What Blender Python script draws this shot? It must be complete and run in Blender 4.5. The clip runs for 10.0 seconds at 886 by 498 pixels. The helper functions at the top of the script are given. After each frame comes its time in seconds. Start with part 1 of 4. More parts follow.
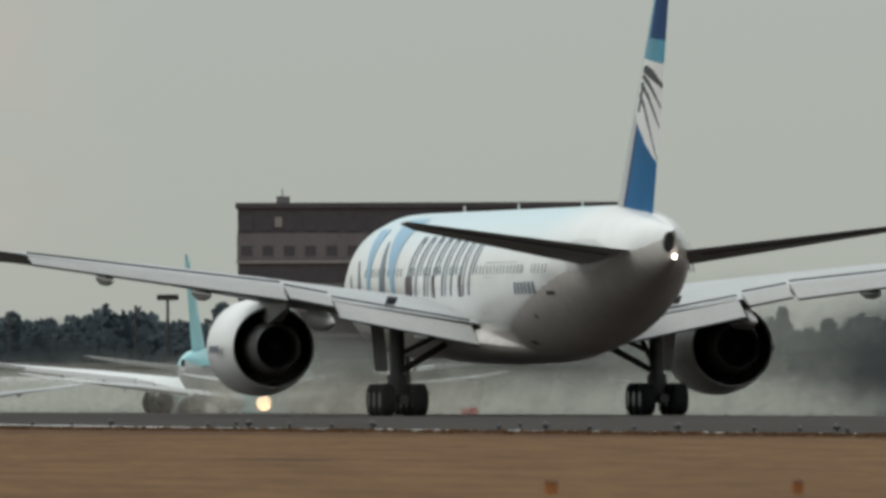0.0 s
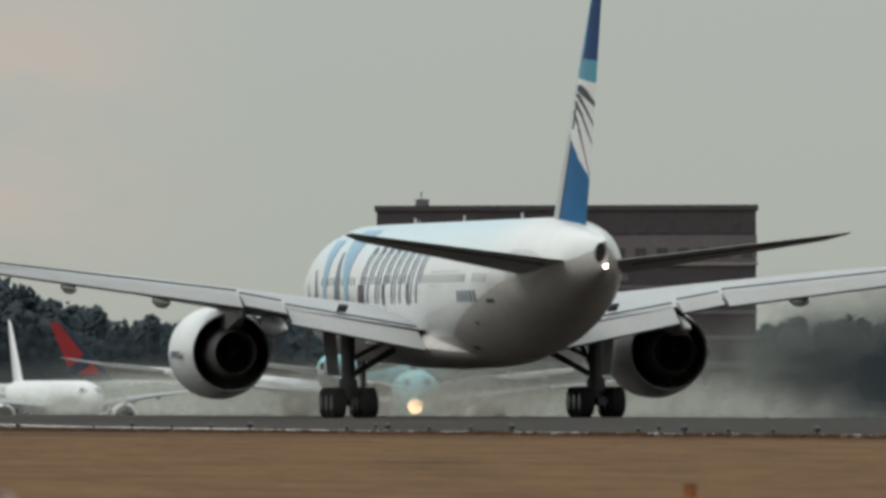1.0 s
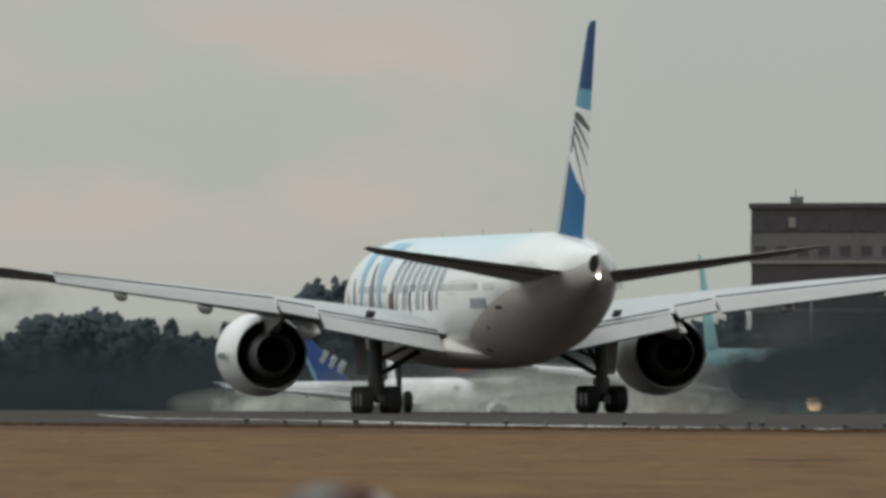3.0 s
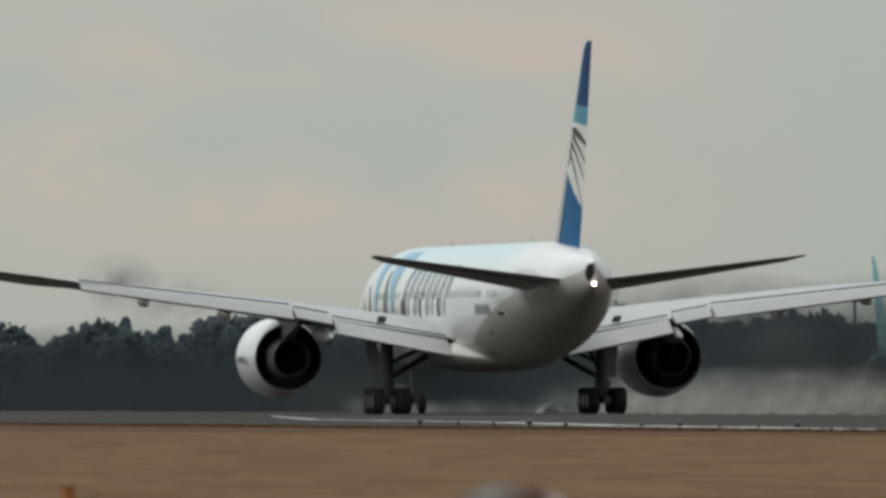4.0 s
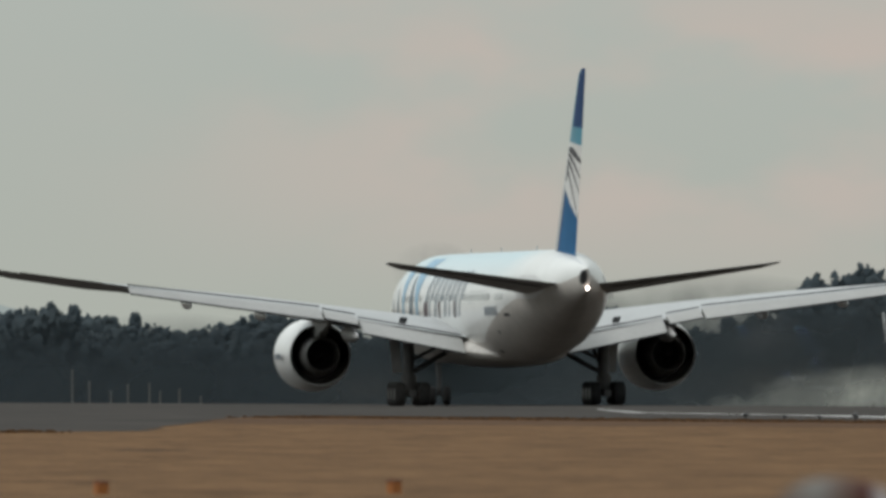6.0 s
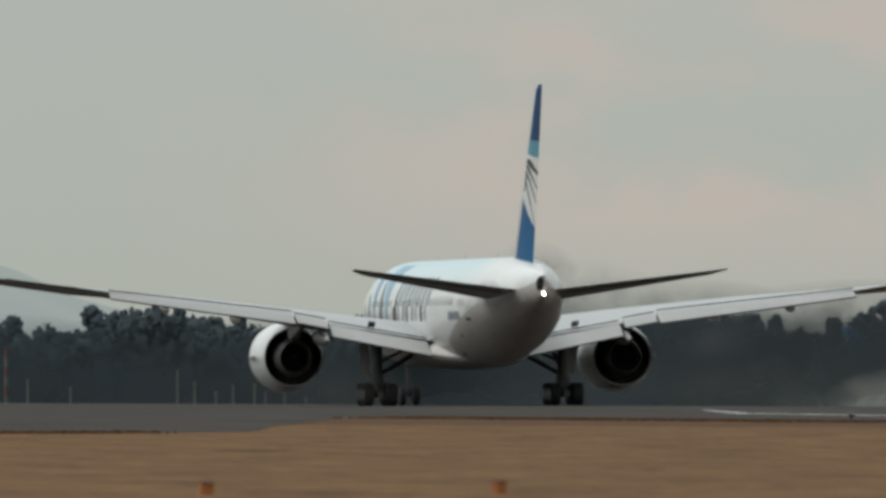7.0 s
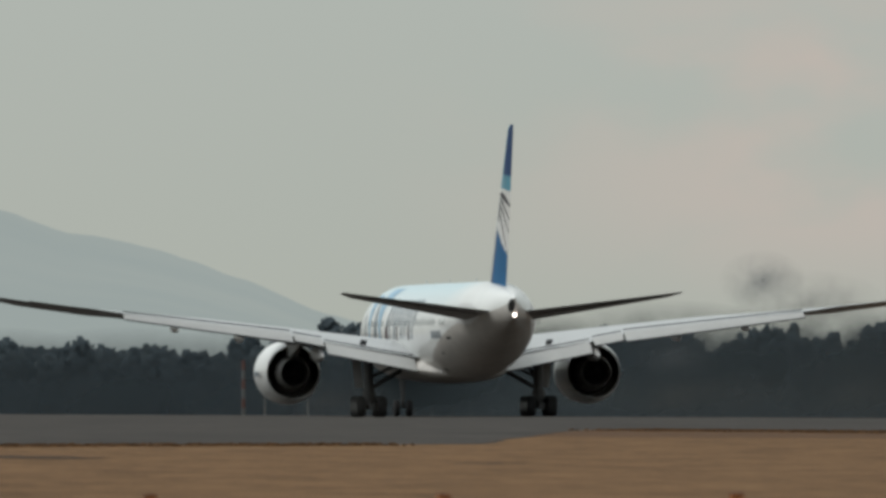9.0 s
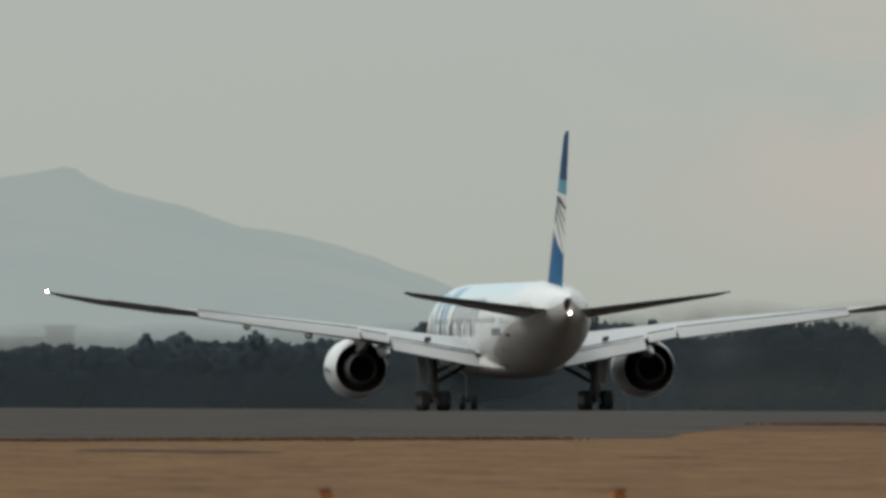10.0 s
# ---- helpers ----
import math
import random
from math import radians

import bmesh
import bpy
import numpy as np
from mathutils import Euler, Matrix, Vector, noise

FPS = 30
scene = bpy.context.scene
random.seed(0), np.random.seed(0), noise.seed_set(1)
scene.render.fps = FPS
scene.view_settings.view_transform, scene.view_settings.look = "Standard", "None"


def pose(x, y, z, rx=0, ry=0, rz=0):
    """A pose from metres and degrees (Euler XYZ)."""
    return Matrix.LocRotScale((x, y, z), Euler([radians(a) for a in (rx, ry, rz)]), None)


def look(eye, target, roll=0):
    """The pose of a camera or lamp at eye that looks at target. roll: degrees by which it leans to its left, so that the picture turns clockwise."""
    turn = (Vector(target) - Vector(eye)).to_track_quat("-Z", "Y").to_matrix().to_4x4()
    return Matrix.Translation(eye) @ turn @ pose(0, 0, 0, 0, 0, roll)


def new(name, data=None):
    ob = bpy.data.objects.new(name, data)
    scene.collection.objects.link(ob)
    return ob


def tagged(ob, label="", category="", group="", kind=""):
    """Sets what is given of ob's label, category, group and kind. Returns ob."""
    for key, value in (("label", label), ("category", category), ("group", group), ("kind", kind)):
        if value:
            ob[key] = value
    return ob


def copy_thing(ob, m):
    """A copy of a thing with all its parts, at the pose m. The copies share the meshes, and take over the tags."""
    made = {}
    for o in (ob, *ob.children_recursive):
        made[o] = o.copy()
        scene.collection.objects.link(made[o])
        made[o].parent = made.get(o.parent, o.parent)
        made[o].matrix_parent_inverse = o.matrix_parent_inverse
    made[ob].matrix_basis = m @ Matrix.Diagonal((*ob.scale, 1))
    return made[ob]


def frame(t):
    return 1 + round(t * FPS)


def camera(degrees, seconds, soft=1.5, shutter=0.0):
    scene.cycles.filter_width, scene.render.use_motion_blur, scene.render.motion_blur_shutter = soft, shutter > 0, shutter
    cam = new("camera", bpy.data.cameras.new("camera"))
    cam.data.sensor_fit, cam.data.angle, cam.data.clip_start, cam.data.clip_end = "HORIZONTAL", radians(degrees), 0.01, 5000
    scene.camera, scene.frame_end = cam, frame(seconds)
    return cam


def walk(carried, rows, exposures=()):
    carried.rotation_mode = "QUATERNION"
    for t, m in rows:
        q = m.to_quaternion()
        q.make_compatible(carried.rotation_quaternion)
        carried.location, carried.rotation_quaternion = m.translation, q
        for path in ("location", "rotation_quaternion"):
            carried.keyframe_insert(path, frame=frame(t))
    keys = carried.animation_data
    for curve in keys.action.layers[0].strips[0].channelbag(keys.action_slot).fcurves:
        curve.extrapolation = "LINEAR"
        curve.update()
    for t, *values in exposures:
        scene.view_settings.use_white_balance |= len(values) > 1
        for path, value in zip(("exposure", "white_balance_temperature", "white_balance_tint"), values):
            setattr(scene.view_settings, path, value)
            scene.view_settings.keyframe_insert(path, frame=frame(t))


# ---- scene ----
# A camera on a tripod beside an airfield pans with an airliner that gathers speed on the runway.
EYE_Z = 1.315          # eye above the runway
RUN_X = 168.14        # runway centre line, sideways of the eye; the runway runs along +y
ROLL = -0.1815


def heading(az, up):
    """A camera pose by its heading (degrees right of +y), its upward tilt and the fixed roll."""
    return pose(0, 0, EYE_Z, 90 + up, 0, -az) @ pose(0, 0, 0, 0, 0, ROLL)


cam = camera(2.0696, 10.0, soft=3.4)
# a long lens, focused on the runway
cam.data.dof.use_dof, cam.data.dof.focus_distance, cam.data.dof.aperture_fstop = True, 1250.0, 10.0
walk(cam, [
    (0.0, heading(9.2634, 0.3159)),
    (0.5, heading(9.0955, 0.3137)),
    (1.0, heading(8.9386, 0.3236)),
    (1.5, heading(8.7456, 0.3159)),
    (2.0, heading(8.5071, 0.3132)),
    (2.5, heading(8.2657, 0.3150)),
    (4.0, heading(7.6586, 0.3252)),
    (4.5, heading(7.3973, 0.3183)),
    (5.0, heading(7.1754, 0.3153)),
    (5.5, heading(7.0301, 0.3116)),
    (7.0, heading(6.6512, 0.3142)),
    (7.5, heading(6.5472, 0.3128)),
    (8.0, heading(6.4065, 0.3163)),
    (8.5, heading(6.2438, 0.3049)),
    (9.0, heading(6.0973, 0.3445)),
    (9.5, heading(5.9113, 0.3297)),
    (10.0, heading(5.6879, 0.3323)),
])

# main landing gear along the runway, second by second
TAKEOFF = [
    (0.0, 1009.18),
    (0.5, 1034.85),
    (1.0, 1060.90),
    (1.5, 1087.45),
    (2.0, 1114.71),
    (2.5, 1142.63),
    (4.0, 1230.83),
    (4.5, 1262.42),
    (5.0, 1294.71),
    (5.5, 1327.57),
    (7.0, 1428.39),
    (7.5, 1462.69),
    (8.0, 1497.38),
    (8.5, 1532.41),
    (9.0, 1567.86),
    (9.5, 1603.77),
    (10.0, 1640.13),
]


def spot(az, dist):
    """The plan position at a heading and distance from the eye."""
    a = radians(az)
    return dist * math.sin(a), dist * math.cos(a)


def ease(v, lo, hi):
    k = min(1.0, max(0.0, (v - lo) / (hi - lo)))
    return k * k * (3 - 2 * k)


def ground_z(x, y=0.0):
    """Runway level at 0; its far half falls away from the crown, and the apron beyond lies lower."""
    return -0.016 * min(25.0, max(0.0, x - 174)) - 3.0 * ease(x, 200, 290) - 1.2 * ease(math.hypot(x, y), 3100, 3600)


# ---- world and sun ----
world = bpy.data.worlds.new("overcast")
scene.world = world
world.use_nodes = True
wn, wl = world.node_tree.nodes, world.node_tree.links
wn.clear()


def wnode(kind, **kw):
    n = wn.new(kind)
    for k, v in kw.items():
        n.inputs[k].default_value = v
    return n


w_out = wnode("ShaderNodeOutputWorld")
w_sky = wnode("ShaderNodeTexSky")
w_sky.sky_type, w_sky.sun_disc = "NISHITA", False
w_sky.sun_elevation, w_sky.sun_rotation = radians(52), radians(-79)
w_b1 = wnode("ShaderNodeBackground", Strength=0.07)
wl.new(w_sky.outputs["Color"], w_b1.inputs["Color"])
w_co = wnode("ShaderNodeTexCoord")
w_sep = wnode("ShaderNodeSeparateXYZ")
wl.new(w_co.outputs["Generated"], w_sep.inputs[0])
# cloud deck: brighter towards the zenith, as under any overcast
w_up = wn.new("ShaderNodeValToRGB")
w_up.color_ramp.elements[0].position, w_up.color_ramp.elements[0].color = 0.0, (0.425, 0.450, 0.402, 1)
w_up.color_ramp.elements[1].position, w_up.color_ramp.elements[1].color = 0.9, (1.42, 1.50, 1.50, 1)
e_ = w_up.color_ramp.elements.new(0.022)
e_.color = (0.44, 0.478, 0.448, 1)
e_ = w_up.color_ramp.elements.new(0.30)
e_.color = (0.72, 0.78, 0.77, 1)
wl.new(w_sep.outputs["Z"], w_up.inputs[0])
# faint warm breaks in the cloud, low over one stretch of the horizon
w_map = wnode("ShaderNodeMapping", Scale=(75.0, 75.0, 150.0), Location=(3.7, 0.0, 1.3))
wl.new(w_co.outputs["Generated"], w_map.inputs["Vector"])
w_no = wnode("ShaderNodeTexNoise", Scale=1.0, Detail=4.0, Roughness=0.5)
wl.new(w_map.outputs[0], w_no.inputs["Vector"])


def w_range(socket, lo, hi):
    n = wn.new("ShaderNodeMapRange")
    n.interpolation_type = "SMOOTHSTEP"
    n.inputs["From Min"].default_value, n.inputs["From Max"].default_value = lo, hi
    wl.new(socket, n.inputs["Value"])
    return n.outputs[0]


def w_times(p, q):
    n = wn.new("ShaderNodeMath")
    n.operation = "MULTIPLY"
    wl.new(p, n.inputs[0])
    wl.new(q, n.inputs[1])
    return n.outputs[0]


w_mask = w_times(w_range(w_sep.outputs["X"], 0.101, 0.124), w_range(w_sep.outputs["X"], 0.150, 0.137))
w_mask = w_times(w_mask, w_times(w_range(w_sep.outputs["Z"], 0.002, 0.009), w_range(w_sep.outputs["Z"], 0.020, 0.0125)))
w_mask = w_times(w_mask, w_range(w_no.outputs["Fac"], 0.36, 0.60))
w_mix = wn.new("ShaderNodeMix")
w_mix.data_type = "RGBA"
w_mix.inputs["B"].default_value = (0.535, 0.472, 0.425, 1)
wl.new(w_mask, w_mix.inputs["Factor"])
wl.new(w_up.outputs[0], w_mix.inputs["A"])
# the whole deck is brightest towards the veiled sun and dimmer on the far side
w_dot = wn.new("ShaderNodeVectorMath")
w_dot.operation = "DOT_PRODUCT"
w_dot.inputs[1].default_value = (-0.6, 0.8, 0.0)
wl.new(w_co.outputs["Generated"], w_dot.inputs[0])
w_side = wn.new("ShaderNodeMapRange")
for k, v in (("From Min", -1.0), ("From Max", 1.0), ("To Min", 0.42), ("To Max", 1.10)):
    w_side.inputs[k].default_value = v
wl.new(w_dot.outputs["Value"], w_side.inputs["Value"])
w_b2 = wnode("ShaderNodeBackground", Strength=1.0)
wl.new(w_side.outputs[0], w_b2.inputs["Strength"])
wl.new(w_mix.outputs["Result"], w_b2.inputs["Color"])
w_ms = wnode("ShaderNodeMixShader", Fac=0.93)
wl.new(w_b1.outputs[0], w_ms.inputs[1])
wl.new(w_b2.outputs[0], w_ms.inputs[2])
wl.new(w_ms.outputs[0], w_out.inputs[0])

sun = new("sun", bpy.data.lights.new("sun", "SUN"))
sun.data.energy, sun.data.angle, sun.data.color = 0.9, radians(16), (1.0, 0.97, 0.92)
sun.matrix_world = look((-62, 12, 80), (0, 0, 0))


# ---- materials ----
def material(name, col, rough=0.6, metal=0.0, var=0.12, scale=1.0, bump=0.0, fine=12.0, col2=None, coat=0.0, emit=None, spec=0.5, stretch=None):
    """A surface with variation at two scales, in metres, and a fine relief."""
    m = bpy.data.materials.new(name)
    m.use_nodes = True
    nd, ln = m.node_tree.nodes, m.node_tree.links
    b = nd["Principled BSDF"]
    b.inputs["Roughness"].default_value, b.inputs["Metallic"].default_value = rough, metal
    b.inputs["Coat Weight"].default_value = coat
    b.inputs["Specular IOR Level"].default_value = spec
    if emit:
        b.inputs["Emission Color"].default_value, b.inputs["Emission Strength"].default_value = (*emit[:3], 1), emit[3]
    co = nd.new("ShaderNodeTexCoord")
    n1, n2 = nd.new("ShaderNodeTexNoise"), nd.new("ShaderNodeTexNoise")
    n1.inputs["Scale"].default_value, n2.inputs["Scale"].default_value = 1 / scale, fine / scale
    n1.inputs["Detail"].default_value, n2.inputs["Detail"].default_value = 4, 3
    src = co.outputs["Object"]
    if stretch:
        mp = nd.new("ShaderNodeMapping")
        mp.inputs["Scale"].default_value = stretch
        ln.new(src, mp.inputs["Vector"])
        src = mp.outputs[0]
    for n in (n1, n2):
        ln.new(src, n.inputs["Vector"])
    add = nd.new("ShaderNodeMath")
    add.operation = "MULTIPLY_ADD"
    add.inputs[1].default_value = 0.5
    ln.new(n2.outputs["Fac"], add.inputs[0])
    half = nd.new("ShaderNodeMath")
    half.operation = "MULTIPLY"
    half.inputs[1].default_value = 0.5
    ln.new(n1.outputs["Fac"], half.inputs[0])
    ln.new(half.outputs[0], add.inputs[2])
    ramp = nd.new("ShaderNodeValToRGB")
    lo, hi = ramp.color_ramp.elements
    c2 = col2 or tuple(min(1, c * (1 + var)) for c in col)
    c1 = col if col2 else tuple(c * (1 - var) for c in col)
    lo.position, lo.color, hi.position, hi.color = 0.36, (*c1, 1), 0.64, (*c2, 1)
    ln.new(add.outputs[0], ramp.inputs[0])
    ln.new(ramp.outputs[0], b.inputs["Base Color"])
    if bump:
        bp = nd.new("ShaderNodeBump")
        bp.inputs["Strength"].default_value, bp.inputs["Distance"].default_value = 0.6, bump
        ln.new(n2.outputs["Fac"], bp.inputs["Height"])
        ln.new(bp.outputs[0], b.inputs["Normal"])
    return m


M_GRASS = material("dry_grass", (0.066, 0.036, 0.017), 0.95, scale=1.6, fine=5.0, col2=(0.210, 0.120, 0.058), spec=0.05, stretch=(1.0, 0.13, 1.0))
M_TUFT = material("dry_tuft", (0.125, 0.070, 0.036), 0.95, scale=3.0, fine=4, col2=(0.20, 0.115, 0.058), spec=0.05)
M_ASPH = material("asphalt", (0.026, 0.0225, 0.020), 0.95, scale=6.0, fine=6, col2=(0.055, 0.047, 0.041), stretch=(1.0, 0.1, 1.0), spec=0.12)
M_SOIL = material("bare_soil", (0.048, 0.032, 0.023), 0.95, var=0.3, scale=2.0, spec=0.05)
M_CONC = material("apron_concrete", (0.20, 0.20, 0.19), 0.9, scale=7.0, fine=6, col2=(0.29, 0.29, 0.275), spec=0.2)
M_VERGE = material("trodden_verge", (0.070, 0.040, 0.024), 0.95, scale=2.0, fine=4, col2=(0.125, 0.070, 0.038), spec=0.05, stretch=(1.0, 0.2, 1.0))
M_LINE = material("worn_white_line", (0.30, 0.30, 0.29), 0.9, scale=3.0, fine=8, col2=(0.80, 0.80, 0.78), spec=0.1)
M_WHITE = material("white_paint", (0.80, 0.81, 0.80), 0.32, var=0.04, scale=5.0, fine=5, coat=0.3)


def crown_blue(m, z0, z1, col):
    """Blend the base colour to a pale blue over the crown of the fuselage, less towards the tail."""
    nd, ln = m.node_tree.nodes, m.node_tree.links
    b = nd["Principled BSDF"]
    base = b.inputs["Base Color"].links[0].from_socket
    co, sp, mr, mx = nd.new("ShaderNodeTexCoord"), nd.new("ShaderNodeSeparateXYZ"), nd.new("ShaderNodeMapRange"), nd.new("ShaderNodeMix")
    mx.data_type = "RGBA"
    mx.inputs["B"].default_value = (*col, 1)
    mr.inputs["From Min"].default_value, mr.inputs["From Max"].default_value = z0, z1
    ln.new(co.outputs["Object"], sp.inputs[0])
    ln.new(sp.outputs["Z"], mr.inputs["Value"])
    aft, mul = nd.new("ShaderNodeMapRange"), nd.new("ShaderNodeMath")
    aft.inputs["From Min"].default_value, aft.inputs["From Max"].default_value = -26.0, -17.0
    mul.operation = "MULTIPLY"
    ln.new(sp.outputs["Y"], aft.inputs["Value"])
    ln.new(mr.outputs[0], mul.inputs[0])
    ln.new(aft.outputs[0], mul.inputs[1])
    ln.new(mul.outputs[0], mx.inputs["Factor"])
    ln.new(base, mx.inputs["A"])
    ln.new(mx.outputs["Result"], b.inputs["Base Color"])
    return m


M_BODY = crown_blue(material("white_body_blue_crown", (0.78, 0.79, 0.77), 0.32, var=0.04, scale=5.0, fine=5, coat=0.3), 6.6, 8.3, (0.56, 0.74, 0.80))
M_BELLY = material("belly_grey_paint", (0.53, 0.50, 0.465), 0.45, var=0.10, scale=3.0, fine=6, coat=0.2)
M_WING = material("wing_grey_paint", (0.42, 0.435, 0.44), 0.55, var=0.09, scale=2.5, fine=7, coat=0.1)
M_FLAP = material("flap_grey_paint", (0.37, 0.37, 0.36), 0.6, var=0.08, scale=1.6, fine=7)
M_SEAM = material("dark_seam", (0.05, 0.05, 0.055), 0.7, var=0.2, scale=1.0)
M_TAILGREY = material("stabiliser_grey_paint", (0.42, 0.415, 0.41), 0.5, var=0.1, scale=2.0, fine=6)
M_DKBLUE = material("dark_blue_paint", (0.008, 0.048, 0.15), 0.5, var=0.12, scale=2.0, spec=0.15)
M_BLUE = material("mid_blue_paint", (0.009, 0.108, 0.255), 0.5, var=0.16, scale=2.5, spec=0.15)
M_SKYBLUE = material("sky_blue_paint", (0.22, 0.42, 0.58), 0.35, var=0.08, scale=2.5, coat=0.05, spec=0.3)
M_TEAL = material("teal_paint", (0.05, 0.27, 0.38), 0.35, var=0.12, scale=2.0, coat=0.05, spec=0.3)
M_INK = material("slate_blue_lettering", (0.11, 0.15, 0.19), 0.4, var=0.15, scale=1.0)
M_MAROON = material("maroon_lettering", (0.07, 0.045, 0.06), 0.4, var=0.15, scale=1.0)
M_GLASS = material("window_glass", (0.16, 0.18, 0.19), 0.2, var=0.1, scale=0.3)
M_STRIPE = material("window_band", (0.42, 0.44, 0.44), 0.35, var=0.06, scale=1.0)
M_PLATE = material("bare_metal_plate", (0.62, 0.62, 0.61), 0.35, metal=0.3, var=0.08, scale=1.0)
M_GEAR = material("landing_gear_metal", (0.10, 0.10, 0.10), 0.45, metal=0.5, var=0.2, scale=0.4)
M_TYRE = material("tyre_rubber", (0.018, 0.018, 0.019), 0.85, var=0.25, scale=0.3)
M_HUB = material("wheel_hub", (0.22, 0.22, 0.22), 0.4, metal=0.7, var=0.15, scale=0.2)
M_NOZ = material("hot_nozzle_metal", (0.10, 0.085, 0.075), 0.4, metal=0.85, var=0.25, scale=0.5)
# near-black: the deep shade inside the openings is put into the colour
M_DUCT = material("duct_dark_with_shade", (0.020, 0.019, 0.020), 0.6, var=0.3, scale=0.5)
M_CORE = material("core_cowl_metal", (0.19, 0.185, 0.18), 0.5, metal=0.4, var=0.15, scale=0.8)
M_LAMP = material("white_position_light", (0.9, 0.9, 0.9), 0.3, emit=(1.0, 0.88, 0.8, 14))
M_LANDING = material("landing_light", (0.9, 0.9, 0.9), 0.3, emit=(1.0, 0.62, 0.30, 5.0))
M_TURQ = material("pale_turquoise_paint", (0.32, 0.68, 0.72), 0.4, var=0.06, scale=4.0, coat=0.2)
M_DULL = material("haze_dulled_fin", (0.10, 0.13, 0.14), 0.5, var=0.1, scale=3.0)
M_SILVER = material("silver_paint", (0.46, 0.47, 0.47), 0.4, var=0.08, scale=3.0)
M_RED = material("red_fin_paint", (0.42, 0.028, 0.03), 0.4, var=0.12, scale=2.0)
M_NAVY = material("navy_paint", (0.022, 0.032, 0.065), 0.4, var=0.15, scale=2.0)
M_ROYAL = material("royal_blue_paint", (0.03, 0.085, 0.30), 0.4, var=0.1, scale=2.0)
# the blue-grey of the air haze is put into the leaf colours
M_LEAF = material("hazy_evergreen_leaves", (0.046, 0.060, 0.070), 0.85, scale=2.2, fine=5, col2=(0.062, 0.080, 0.090), spec=0.05)
M_LEAF2 = material("hazy_olive_leaves", (0.050, 0.064, 0.072), 0.85, scale=2.0, fine=5, col2=(0.068, 0.086, 0.094), spec=0.05)
M_BARK = material("bark", (0.05, 0.045, 0.04), 0.9, var=0.3, scale=0.5, bump=0.02)
M_FACADE = material("dark_brown_facade", (0.095, 0.087, 0.096), 0.8, scale=9.0, fine=10, col2=(0.125, 0.113, 0.122), spec=0.2)
M_BAND = material("grey_storey_band", (0.20, 0.185, 0.192), 0.8, var=0.12, scale=4.0)
M_PANE = material("building_pane", (0.085, 0.078, 0.09), 0.5, var=0.2, scale=2.0)
M_FRAMEB = material("building_frame", (0.33, 0.31, 0.30), 0.6, var=0.1, scale=1.0)
M_PALEWALL = material("pale_wall", (0.20, 0.20, 0.18), 0.8, scale=11.0, fine=5, col2=(0.34, 0.34, 0.31))
M_GREYWALL = material("grey_wall", (0.16, 0.16, 0.155), 0.8, scale=8.0, fine=5, col2=(0.25, 0.25, 0.24))
M_ORANGE = material("orange_paint", (0.40, 0.15, 0.04), 0.8, var=0.2, scale=0.3)
M_WREDD = material("red_marker_paint", (0.17, 0.055, 0.045), 0.8, var=0.2, scale=0.3)
# mast and post colours are toned down to stand in for air haze
M_DULLRED = material("haze_dulled_red", (0.11, 0.058, 0.052), 0.8, var=0.15, scale=0.5)
M_POLE = material("pale_pole", (0.115, 0.125, 0.125), 0.8, var=0.12, scale=0.6)
M_DKBOX = material("dark_vehicle_paint", (0.045, 0.045, 0.05), 0.5, var=0.2, scale=1.0)
M_LENS = material("lamp_glass", (0.15, 0.15, 0.145), 0.15, var=0.1, scale=0.1)


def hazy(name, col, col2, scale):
    """Far hills and blocks: the lit air in front of them is put in as their glow."""
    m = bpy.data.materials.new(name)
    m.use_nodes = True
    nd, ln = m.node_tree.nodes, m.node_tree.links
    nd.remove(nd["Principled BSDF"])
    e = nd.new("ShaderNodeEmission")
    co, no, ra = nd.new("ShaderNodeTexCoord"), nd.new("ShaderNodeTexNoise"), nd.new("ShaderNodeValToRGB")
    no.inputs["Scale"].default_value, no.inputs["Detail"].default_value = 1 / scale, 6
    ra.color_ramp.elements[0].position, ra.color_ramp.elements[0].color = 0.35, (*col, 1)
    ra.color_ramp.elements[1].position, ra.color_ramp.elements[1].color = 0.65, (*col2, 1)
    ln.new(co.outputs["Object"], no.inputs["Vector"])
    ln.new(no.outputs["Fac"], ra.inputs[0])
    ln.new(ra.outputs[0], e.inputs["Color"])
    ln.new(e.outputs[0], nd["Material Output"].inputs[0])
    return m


# the far block glows in haze colour instead of taking light
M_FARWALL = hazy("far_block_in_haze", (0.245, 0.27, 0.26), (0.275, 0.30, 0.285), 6)


